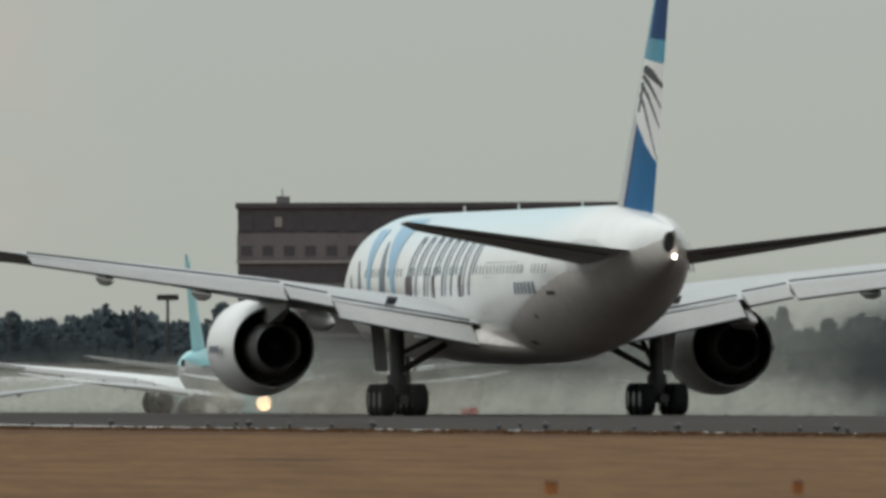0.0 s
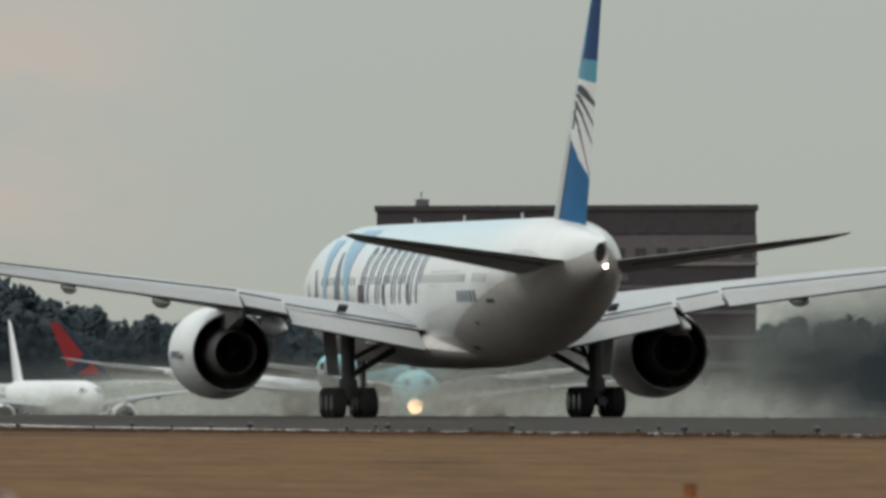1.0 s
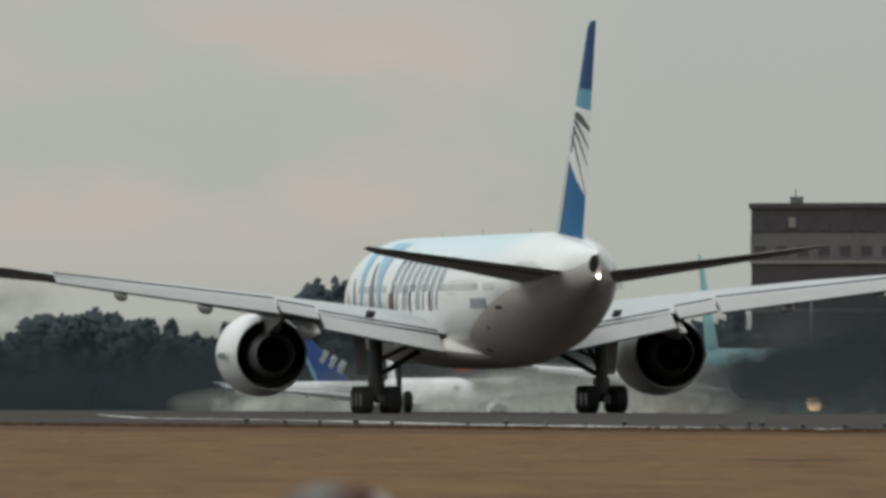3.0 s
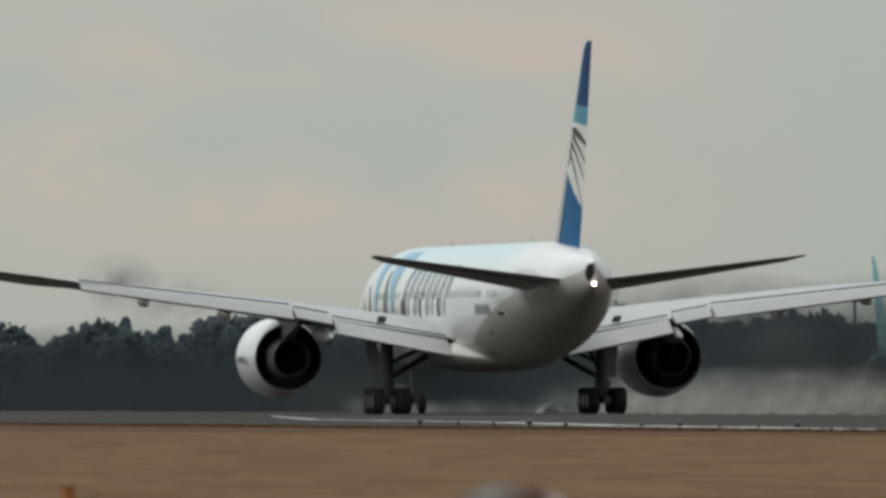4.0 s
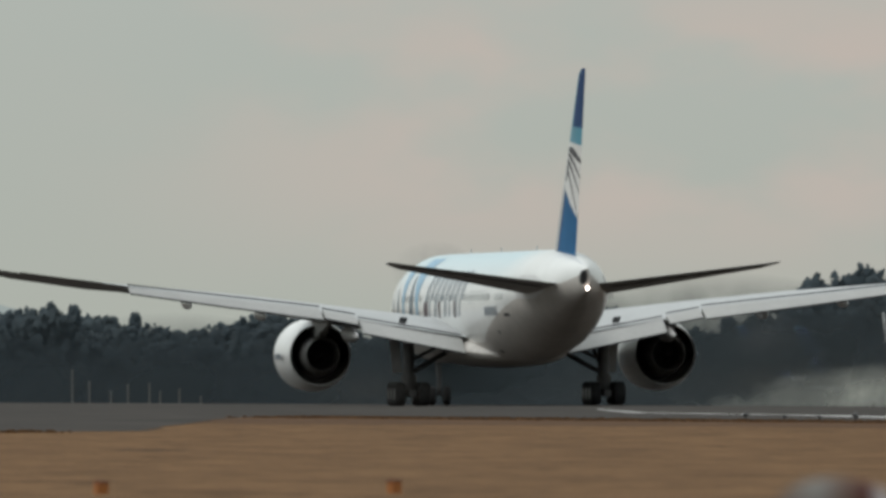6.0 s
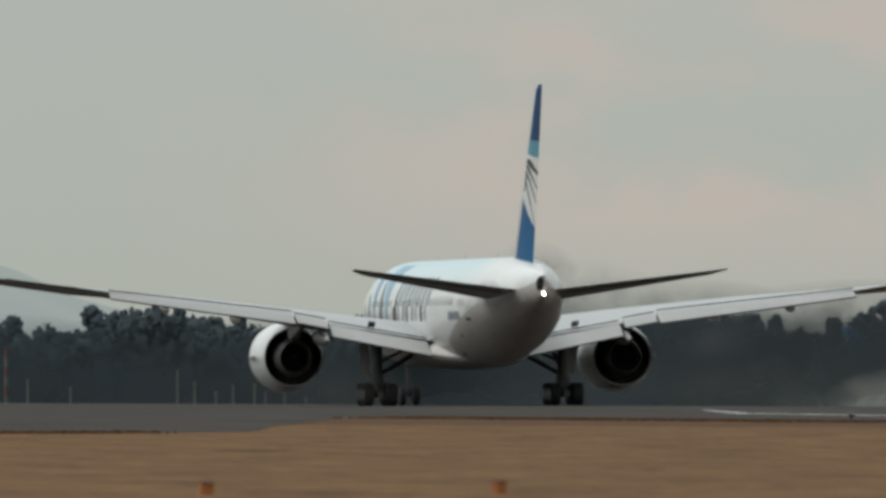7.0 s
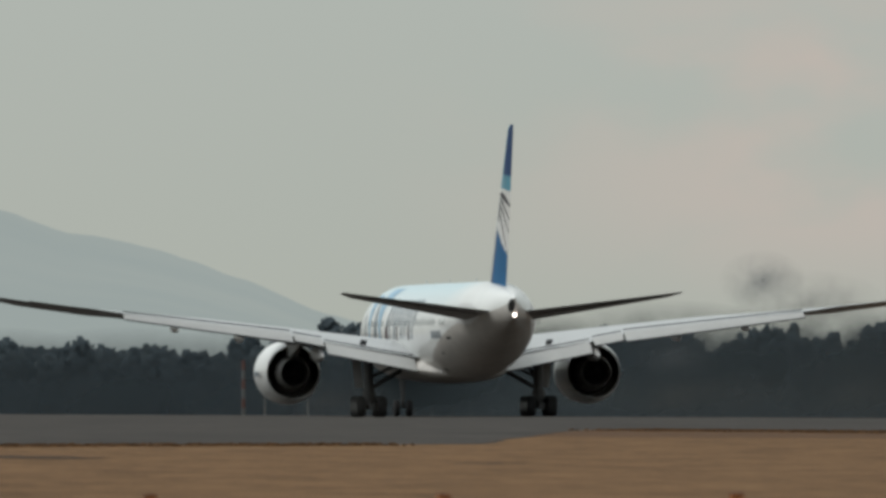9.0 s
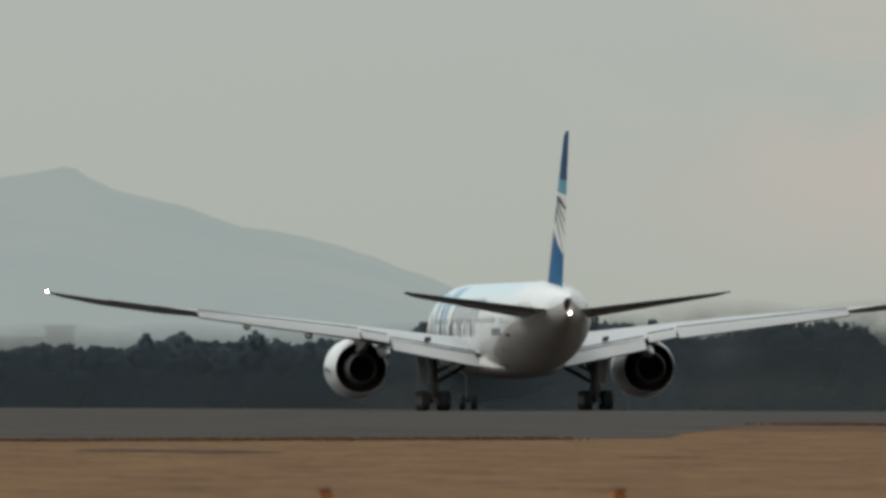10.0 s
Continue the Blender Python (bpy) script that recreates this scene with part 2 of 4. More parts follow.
def dome_paint():
    """Pale paint that has rusted to red towards one flank."""
    m = material("rusted_pale_paint", (0.25, 0.25, 0.23), 0.8, var=0.1, scale=0.2, spec=0.1)
    nd, ln = m.node_tree.nodes, m.node_tree.links
    co, sp, ra = nd.new("ShaderNodeTexCoord"), nd.new("ShaderNodeSeparateXYZ"), nd.new("ShaderNodeValToRGB")
    mr = nd.new("ShaderNodeMapRange")
    mr.inputs["From Min"].default_value, mr.inputs["From Max"].default_value = -0.36, 0.36
    for pos, col in ((0.12, (0.10, 0.065, 0.045)), (0.38, (0.17, 0.165, 0.155)), (0.55, (0.12, 0.085, 0.07)), (0.72, (0.075, 0.024, 0.018)), (1.0, (0.11, 0.055, 0.035))):
        e = ra.color_ramp.elements.new(pos)
        e.color = (*col, 1)
    ra.color_ramp.elements.remove(ra.color_ramp.elements[0])
    ln.new(co.outputs["Object"], sp.inputs[0])
    ln.new(sp.outputs["X"], mr.inputs["Value"])
    ln.new(mr.outputs[0], ra.inputs[0])
    ln.new(ra.outputs[0], nd["Principled BSDF"].inputs["Base Color"])
    return m


M_DOME = dome_paint()
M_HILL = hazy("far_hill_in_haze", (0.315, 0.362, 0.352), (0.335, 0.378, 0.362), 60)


def smoke(name, col, dens, scale):
    """Thin smoke: densest at the puff's heart, torn at its edge."""
    m = bpy.data.materials.new(name)
    m.use_nodes = True
    nd, ln = m.node_tree.nodes, m.node_tree.links
    nd.remove(nd["Principled BSDF"])
    d, tr, mx = nd.new("ShaderNodeBsdfDiffuse"), nd.new("ShaderNodeBsdfTransparent"), nd.new("ShaderNodeMixShader")
    d.inputs["Color"].default_value = (*col, 1)
    co, no, gr = nd.new("ShaderNodeTexCoord"), nd.new("ShaderNodeTexNoise"), nd.new("ShaderNodeTexGradient")
    mp = nd.new("ShaderNodeMapping")
    mp.inputs["Location"].default_value = (-1, -1, -1)
    mp.inputs["Scale"].default_value = (2, 2, 2)
    flat = nd.new("ShaderNodeVectorMath")
    flat.operation = "MULTIPLY"
    flat.inputs[1].default_value = (1, 0, 1)
    ln.new(co.outputs["Generated"], mp.inputs["Vector"])
    ln.new(mp.outputs[0], flat.inputs[0])
    gr.gradient_type = "SPHERICAL"
    ln.new(flat.outputs[0], gr.inputs["Vector"])
    no.inputs["Scale"].default_value, no.inputs["Detail"].default_value = 1 / scale, 4
    ln.new(co.outputs["Object"], no.inputs["Vector"])
    rm = nd.new("ShaderNodeMapRange")
    rm.inputs["From Min"].default_value, rm.inputs["From Max"].default_value = 0.22, 0.72
    ln.new(no.outputs["Fac"], rm.inputs["Value"])
    m1, m2 = nd.new("ShaderNodeMath"), nd.new("ShaderNodeMath")
    m1.operation = m2.operation = "MULTIPLY"
    ln.new(gr.outputs["Fac"], m1.inputs[0])
    ln.new(rm.outputs[0], m1.inputs[1])
    ln.new(m1.outputs[0], m2.inputs[0])
    m2.inputs[1].default_value = dens
    m2.use_clamp = True
    ln.new(m2.outputs[0], mx.inputs[0])
    # half of the light comes through from behind
    tl, both = nd.new("ShaderNodeBsdfTranslucent"), nd.new("ShaderNodeMixShader")
    tl.inputs["Color"].default_value = (*col, 1)
    ln.new(d.outputs[0], both.inputs[1])
    ln.new(tl.outputs[0], both.inputs[2])
    ln.new(tr.outputs[0], mx.inputs[1])
    ln.new(both.outputs[0], mx.inputs[2])
    ln.new(mx.outputs[0], nd["Material Output"].inputs[0])
    return m


M_SMOKE = smoke("dark_exhaust_smoke", (0.19, 0.22, 0.25), 0.75, 2.6)
M_WISP = smoke("thin_exhaust_smoke", (0.22, 0.23, 0.24), 0.5, 2.5)
M_HAZE = smoke("pale_exhaust_haze", (0.40, 0.41, 0.37), 0.9, 5.0)
M_BLAST = smoke("warm_exhaust_haze", (0.17, 0.15, 0.13), 0.22, 3.0)
# close to the wood's own tone, to stand in for exhaust blur
M_SMEAR = smoke("exhaust_blur_veil", (0.068, 0.083, 0.092), 2.4, 5.0)
M_LOWHAZE = smoke("grey_low_haze", (0.12, 0.13, 0.13), 0.5, 4.0)
M_MIST = smoke("white_exhaust_mist", (0.66, 0.66, 0.59), 1.5, 3.4)
M_NEARMIST = smoke("thin_white_mist", (0.68, 0.68, 0.61), 1.05, 1.6)
# air haze over the wood, put in as a dark veil colour
M_AIR = smoke("dark_air_haze_veil", (0.060, 0.077, 0.089), 2.2, 14.0)


# ---- mesh helpers ----
def mesh(name, verts, faces, mats, which=None, smooth=True):
    me = bpy.data.meshes.new(name)
    me.from_pydata([tuple(v) for v in verts], [], faces)
    for m in (mats if isinstance(mats, (list, tuple)) else [mats]):
        me.materials.append(m)
    if which is not None:
        me.polygons.foreach_set("material_index", which)
    if smooth:
        me.shade_smooth()
        me.set_sharp_from_angle(angle=radians(40))
    me.validate()
    me.update()
    return me


def flip_out(me):
    bm = bmesh.new()
    bm.from_mesh(me)
    bmesh.ops.recalc_face_normals(bm, faces=bm.faces)
    bm.to_mesh(me)
    bm.free()
    return me


def put(name, me, parent=None, label="", at=None):
    ob = new(name, me)
    if parent is not None:
        ob.parent = parent
    if at is not None:
        ob.matrix_basis = at
    if label:
        ob["label"] = label
    return ob


def loft(rings, cap=True, closed=True):
    """Faces through rings of equally many points."""
    n = len(rings[0])
    verts = [p for r in rings for p in r]
    faces = []
    for i in range(len(rings) - 1):
        for j in range(n if closed else n - 1):
            k = (j + 1) % n
            faces.append((i * n + j, i * n + k, (i + 1) * n + k, (i + 1) * n + j))
    if cap:
        faces.append(tuple(range(n))[::-1])
        faces.append(tuple((len(rings) - 1) * n + j for j in range(n)))
    return verts, faces


def box(x0, x1, y0, y1, z0, z1, bev=0.0):
    bm = bmesh.new()
    bmesh.ops.create_cube(bm, size=1)
    for v in bm.verts:
        v.co = ((x0 + x1) / 2 + v.co.x * (x1 - x0), (y0 + y1) / 2 + v.co.y * (y1 - y0), (z0 + z1) / 2 + v.co.z * (z1 - z0))
    if bev:
        bmesh.ops.bevel(bm, geom=bm.edges[:], offset=bev, segments=2, affect="EDGES")
    return bm


def part(name, bm, mat, parent, label="", at=None):
    """A bmesh as ONE mesh object under a thing or under a part."""
    me = bpy.data.meshes.new(name)
    bm.to_mesh(me)
    bm.free()
    me.materials.append(mat)
    return put(name, me, parent, label, at)


def spin(profile, axis="y", n=28, at=(0, 0, 0)):
    """A turned surface from (along, radius) pairs."""
    rings = []
    for a, r in profile:
        ring = []
        for j in range(n):
            t = 2 * math.pi * j / n
            c, s = r * math.cos(t), r * math.sin(t)
            v = {"y": (c, a, s), "x": (a, c, s), "z": (c, s, a)}[axis]
            ring.append((v[0] + at[0], v[1] + at[1], v[2] + at[2]))
        rings.append(ring)
    return rings


def bar(p0, p1, r0, r1=None, n=12):
    """A round bar from p0 to p1."""
    p0, p1 = Vector(p0), Vector(p1)
    r1 = r0 if r1 is None else r1
    d = (p1 - p0).normalized()
    u = d.orthogonal().normalized()
    w = d.cross(u)
    rings = [[p + (u * math.cos(2 * math.pi * j / n) + w * math.sin(2 * math.pi * j / n)) * r for j in range(n)] for p, r in ((p0, r0), (p1, r1))]
    return loft(rings)


def foil(chord, thick, n=9):
    """An aerofoil's outline, from the trailing edge over the top: (back from the leading edge, up)."""
    pts = []
    for i in range(n + 1):
        s = 0.5 * (1 + math.cos(math.pi * i / n))
        t = 5 * (0.2969 * math.sqrt(s) - 0.126 * s - 0.3516 * s * s + 0.2843 * s ** 3 - 0.1036 * s ** 4)
        pts.append((s * chord, t * thick * 1.0))
    low = [(a, -0.8 * b) for a, b in pts[1:-1]][::-1]
    return pts + low


def wing_like(stations):
    """A lofted surface: (x, y of leading edge, y of trailing edge, z at leading, z at trailing, thickness)."""
    rings = []
    for x, yl, yt, zl, zt, th in stations:
        c = yl - yt
        rings.append([(x, yl - a, zl + (zt - zl) * a / c + b) for a, b in foil(c, th)])
    return loft(rings)


# ---- ground ----
def build_ground():
    xs = [-3000, -1500, -600, -200, -60] + list(range(0, 175, 25)) + [174, 182, 191, 199] + list(range(203, 300, 6)) + [300, 400, 600, 900, 1500, 3000, 6000]
    ys = [-3000, -1000, -200] + list(range(0, 3100, 100)) + list(range(3100, 3700, 60)) + [3800, 4300, 5000, 7000]
    verts = [(x, y, ground_z(x, y)) for y in ys for x in xs]
    n = len(xs)
    faces = [(j * n + i, j * n + i + 1, (j + 1) * n + i + 1, (j + 1) * n + i) for j in range(len(ys) - 1) for i in range(n - 1)]
    tagged(put("ground", mesh("ground", verts, faces, M_GRASS)), "dry brown winter grass beside the runway", "ground", kind="structure")


def ragged(points, step, amount, seed):
    """An outline with a worn, uneven edge."""
    rnd = random.Random(seed)
    out = []
    for (x0, y0), (x1, y1) in zip(points, points[1:] + points[:1]):
        k = max(1, int(math.hypot(x1 - x0, y1 - y0) / step))
        for i in range(k):
            f = i / k
            out.append((x0 + (x1 - x0) * f + rnd.uniform(-amount, amount), y0 + (y1 - y0) * f + rnd.uniform(-amount, amount)))
    return out


def slab(name, outline, z, mat, label, category):
    bm = bmesh.new()
    f = bm.faces.new([bm.verts.new((x, y, z)) for x, y in outline])
    if f.normal.z < 0:
        f.normal_flip()
    bm.normal_update()
    if f.normal.z < 0:
        bmesh.ops.reverse_faces(bm, faces=bm.faces[:])
    bmesh.ops.triangulate(bm, faces=bm.faces[:])
    ob = part(name, bm, mat, None)
    return tagged(ob, label, category, kind="structure")


def build_paving():
    edge = [(109, -300), (109, 560), (108.5, 780), (108.5, 958), (98, 880), (88.4, 799), (80, 733), (73, 672), (66, 664), (20, 664), (-60, 672), (-60, 760), (60, 900), (84, 1200), (100, 1600), (120, 4200), (174, 4200), (174, -300)]
    slab("runway", ragged(edge, 3.0, 0.35, 3), 0.004, M_ASPH, "dark grey asphalt runway with a paved turn-off", "runway")
    bm = bmesh.new()
    bm.faces.new([bm.verts.new(v) for v in ((174, -300, 0.004), (199, -300, -0.385), (199, 4200, -0.385), (174, 4200, 0.004))])
    tagged(part("runway_far_half", bm, M_ASPH, None), "dark grey asphalt falling away from the runway's crown", "runway", kind="structure")
    # hidden behind the runway's crown; added for grey bounce light on the jets
    slab("apron", [(296, 1700), (660, 1700), (640, 2980), (296, 2980)], -3.394, M_CONC, "pale grey concrete apron beyond the runway", "apron")
    # worn white side line that swings in towards the centre
    pts = [(110.6, 300), (111.2, 560), (113.5, 740), (118.5, 835), (127, 930), (133, 1030), (142, 1110), (149, 1170)]
    for a in range(len(pts) - 1):
        (x0, y0), (x1, y1) = pts[a], pts[a + 1]
        k = max(1, int((y1 - y0) / 24))
        for i in range(k):
            f0, f1 = i / k, (i + 0.86) / k
            ax, ay, bx, by = x0 + (x1 - x0) * f0, y0 + (y1 - y0) * f0, x0 + (x1 - x0) * f1, y0 + (y1 - y0) * f1
            w = (0.7, 0.8, 0.85, 0.75, 0.5, 0.3, 0.16)[a]
            slab("side_line", [(ax - w, ay), (bx - w, by), (bx + w, by), (ax + w, ay)], 0.009, M_LINE, "worn white painted line on the asphalt", "runway marking")


# ---- airliner ----
FUS = [  # y, bottom, top, half width (for a long wide-body)
    (37.1, 4.75, 4.95, 0.12), (36.9, 4.35, 5.35, 0.55), (36.3, 3.85, 5.9, 1.05), (35.2, 3.3, 6.6, 1.65), (33.8, 2.95, 7.35, 2.2),
    (32.0, 2.68, 7.95, 2.62), (29.8, 2.5, 8.38, 2.92), (27.0, 2.42, 8.58, 3.07), (24.0, 2.4, 8.6, 3.1), (18, 2.4, 8.6, 3.1), (12, 2.4, 8.6, 3.1),
    (6, 2.4, 8.6, 3.1), (0, 2.4, 8.6, 3.1), (-6, 2.4, 8.6, 3.1), (-12, 2.42, 8.6, 3.1), (-15, 2.52, 8.6, 3.09), (-18, 2.78, 8.6, 3.04),
    (-21, 3.2, 8.6, 2.9), (-24, 3.75, 8.58, 2.66), (-27, 4.38, 8.5, 2.22), (-30, 5.0, 8.3, 1.66), (-32.5, 5.5, 8.05, 1.12), (-34.3, 5.85, 7.82, 0.66),
    (-35.4, 6.1, 7.66, 0.40), (-35.9, 6.3, 7.5, 0.17)]
FIN = [(-23.4, -31.1, 8.2, 0.86), (-24.8, -31.8, 9.6, 0.78), (-29.0, -33.7, 13.8, 0.52), (-32.4, -35.1, 17.2, 0.34), (-33.3, -35.5, 18.1, 0.28), (-34.1, -35.6, 18.4, 0.16)]


def fus_at(y):
    for (a, *p), (b, *q) in zip(FUS, FUS[1:]):
        if b <= y <= a:
            f = (a - y) / (a - b)
            return [u + (v - u) * f for u, v in zip(p, q)]
    return FUS[-1][1:]


def sheet_side(rows, side=-1, lift=0.015):
    """A painted strip that follows the fuselage's side: rows of (z, y forward edge, y rear edge)."""
    verts, faces = [], []
    for z, ya, yb in rows:
        for y in (ya, (ya + yb) / 2, yb):
            lo, hi, hw = fus_at(y)
            c, h = (lo + hi) / 2, (hi - lo) / 2
            k = max(0.0, 1 - ((z - c) / h) ** 2)
            verts.append((side * (hw * math.sqrt(k) + lift), y, z + lift * (z - c) / h))
    for i in range(len(rows) - 1):
        for j in range(2):
            faces.append((i * 3 + j, i * 3 + j + 1, i * 3 + 4 + j, i * 3 + 3 + j))
    return verts, faces


def fin_paint(y, z):
    """Which paint lies on the hero aircraft's fin at this place."""
    for (a0, b0, z0, _), (a1, b1, z1, _) in zip(FIN, FIN[1:]):
        if z0 <= z <= z1:
            k = (z - z0) / (z1 - z0)
            le, te = a0 + (a1 - a0) * k, b0 + (b1 - b0) * k
            break
    else:
        return 3
    s = (le - y) / max(0.3, le - te)
    if z > 14.55 - 0.35 * s:
        if z < 15.35 - 0.2 * s:
            return 5
        return 5 if s < 0.34 else 2
    if z > 12.9 - 2.7 * s:
        for a, b, w in ((14.05, 13.3, 0.17), (13.75, 12.45, 0.10), (13.4, 11.65, 0.10), (13.0, 10.3, 0.10)):
            k = max(0.0, (s - 0.27) / 0.73)
            if s > 0.27 and abs(z - (a - (a - b) * k ** 1.6)) < w * (0.7 + 0.5 * math.sin(math.pi * min(1, k + 0.1))):
                return 3
        if 0.27 < s < 0.44 and 12.3 < z < 13.5 and abs(s - 0.36) < 0.05:
            return 3
        return 4 if s < 0.22 else 0
    if s < 0.36:
        return 4
    return 2 if s < 0.42 else 1


def airliner(name, label, cols, s=1.0, hero=False):
    """A twin-jet on its wheels: origin under the main gear, nose along +y. cols: body, belly, fin, wing, nacelle."""
    thing = tagged(new(name), label, "airliner")

    def shape(pname, vf, mat, parent=thing, plabel="", fix=True, which=None):
        me = mesh(pname, [(v[0] * s, v[1] * s, v[2] * s) for v in vf[0]], vf[1], mat, which)
        if fix:
            flip_out(me)
        return put(pname, me, parent, plabel)

    body, belly, fin_m, wing_m, nac_m = cols
    # fuselage
    n, rings, which = 200 if hero else 48, [], []
    ys = np.unique(np.concatenate([np.linspace(37.1, -35.9, 300 if hero else 40), [f[0] for f in FUS]]))[::-1]
    for y in ys:
        lo, hi, hw = fus_at(float(y))
        rings.append([(hw * math.sin(2 * math.pi * j / n), float(y), (lo + hi) / 2 - (hi - lo) / 2 * math.cos(2 * math.pi * j / n)) for j in range(n)])
    v, f = loft(rings)
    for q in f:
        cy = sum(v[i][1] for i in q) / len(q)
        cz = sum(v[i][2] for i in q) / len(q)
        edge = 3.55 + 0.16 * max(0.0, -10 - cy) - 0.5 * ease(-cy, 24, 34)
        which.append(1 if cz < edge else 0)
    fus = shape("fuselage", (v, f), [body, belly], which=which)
    # wing-to-body fairing
    fr = []
    for y, w, lo, hi in ((15, 0.6, 2.5, 3.2), (13, 2.6, 2.3, 4.0), (9, 3.35, 2.15, 4.4), (2, 3.5, 2.1, 4.4), (-4, 3.05, 2.15, 4.0), (-8, 2.2, 2.28, 3.5), (-11, 0.7, 2.5, 3.0)):
        fr.append([(w * math.cos(2 * math.pi * j / 24), y, (lo + hi) / 2 + (hi - lo) / 2 * math.sin(2 * math.pi * j / 24)) for j in range(24)])
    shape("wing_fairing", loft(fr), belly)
    # fin, with its own fine grid so that the paint has clean edges
    two = isinstance(fin_m, tuple)
    zs = np.linspace(8.2, 18.4, 170 if hero else 60 if two else 14)
    m = 64 if hero else 30 if two else 10
    fv, ff, fw = [], [], []
    for z in zs:
        for (a0, b0, z0, t0), (a1, b1, z1, t1) in zip(FIN, FIN[1:]):
            if z0 - 1e-6 <= z <= z1 + 1e-6:
                k = (z - z0) / (z1 - z0)
                le, te, th = a0 + (a1 - a0) * k, b0 + (b1 - b0) * k, t0 + (t1 - t0) * k
                break
        up = [(le - a, b) for a, b in foil(le - te, th, m)[:m + 1]]
        for y, x in up:
            fv.append((x, y, float(z)))
        for y, x in up[1:-1][::-1]:
            fv.append((-x, y, float(z)))
    nn = 2 * m
    for i in range(len(zs) - 1):
        for j in range(nn):
            ff.append((i * nn + j, i * nn + (j + 1) % nn, (i + 1) * nn + (j + 1) % nn, (i + 1) * nn + j))
    ff.append(tuple((len(zs) - 1) * nn + j for j in range(nn)))
    if hero:
        for q in ff:
            fw.append(fin_paint(sum(fv[i][1] for i in q) / len(q), sum(fv[i][2] for i in q) / len(q)))
        shape("tail_fin", (fv, ff), [M_WHITE, M_BLUE, M_DKBLUE, M_SEAM, M_STRIPE, M_TEAL, M_SKYBLUE], plabel="blue and teal tail fin with dark curved plumes on white", which=fw)
    elif two:
        for q in ff:
            cy, cz = sum(fv[i][1] for i in q) / len(q), sum(fv[i][2] for i in q) / len(q)
            fw.append(fin_m[2](cy, cz))
        shape("tail_fin", (fv, ff), list(fin_m[:2]), which=fw)
    else:
        shape("tail_fin", (fv, ff), fin_m)
    for sd in (-1, 1):
        # wing: fixed part
        shape("wing", wing_like([(sd * 2.2, 14.2, -3.4, 4.3, 3.75, 1.5), (sd * 8.65, 9.2, -2.3, 5.05, 4.8, 1.25), (sd * 10.7, 7.7, -2.3, 5.3, 5.2, 1.15), (sd * 16, 3.7, -4.1, 6.0, 5.95, 0.8),
                                 (sd * 21.9, -0.7, -6.0, 6.55, 6.68, 0.5), (sd * 24, -2.2, -6.7, 6.66, 7.0, 0.42), (sd * 28.5, -5.4, -8.1, 7.22, 7.5, 0.28), (sd * 31.2, -7.9, -9.3, 7.7, 7.88, 0.16), (sd * 32.4, -9.9, -10.4, 8.0, 8.05, 0.06)]), wing_m)
        # flaps set for take-off
        for pname, st in (("inboard_flap", [(sd * 2.9, -2.7, -5.3, 3.82, 2.95, 0.26), (sd * 8.55, -1.7, -4.1, 4.86, 4.08, 0.22)]),
                          ("flaperon", [(sd * 8.75, -1.9, -3.9, 4.98, 4.55, 0.2), (sd * 10.6, -1.9, -3.9, 5.36, 4.9, 0.2)]),
                          ("outboard_flap", [(sd * 10.75, -1.9, -4.2, 5.42, 4.83, 0.2), (sd * 16, -3.7, -5.6, 6.0, 5.52, 0.16), (sd * 21.9, -5.6, -7.2, 6.68, 6.32, 0.12)])):
            fl = shape(pname, wing_like(st), M_FLAP)
            a, b = st[0], st[-1]
            if hero:
                shape("seam", bar((a[0], a[1] - 0.1, a[3] + 0.16), (b[0], b[1] - 0.1, b[3] + 0.12), 0.04, n=6), M_SEAM, fl)
                # dark bars stand in for the shade under each flap's trailing lip
                for c, d in zip(st, st[1:]):
                    shape("trailing_edge_shade", bar((c[0], c[2], c[4] - 0.04), (d[0], d[2], d[4] - 0.03), 0.05, 0.045, n=6), M_SEAM, fl)
        shape("aileron", wing_like([(sd * 22.1, -5.8, -6.9, 6.62, 6.72, 0.12), (sd * 28.2, -7.9, -8.8, 7.40, 7.50, 0.09)]), M_TAILGREY)
        if hero:
            shape("raised_spoiler", loft([[(sd * (6.0 + u), y, z + 0.1 * u) for y, z in ((-1.3, 4.72), (-2.0, 4.96), (-2.05, 4.86), (-1.3, 4.62))] for u in (-0.2, 0.2)]), M_SEAM)
        # flap-track fairings
        for fx, fy, fz, fs in ((8.9, -1.2, 4.0, 0.78), (14.1, -2.6, 5.12, 0.55), (18.4, -4.2, 5.72, 0.5), ):
            pr = [(4.5 * fs + fy, 0.03), (3.6 * fs + fy, 0.42 * fs), (1.5 * fs + fy, 0.62 * fs), (-1.5 * fs + fy, 0.55 * fs), (-3.4 * fs + fy, 0.3 * fs), (-4.6 * fs + fy, 0.03)]
            shape("flap_track_fairing", loft([[(sd * fx + x * 0.7, y, fz + z - 0.04 * (fy - y)) for x, y, z in r] for r in spin(pr, n=14)]), M_TAILGREY if fx < 10 else M_WHITE)
        # tailplane
        shape("tailplane", wing_like([(sd * 0.6, -24.6, -32.2, 6.05, 6.65, 0.62), (sd * 2.0, -25.9, -32.5, 6.22, 6.80, 0.54), (sd * 10.0, -32.4, -35.1, 7.55, 7.76, 0.22), (sd * 10.76, -33.6, -35.3, 7.76, 7.86, 0.09)]), M_TAILGREY if hero else wing_m)
        # engine
        ex, ez = sd * 9.76, 2.88
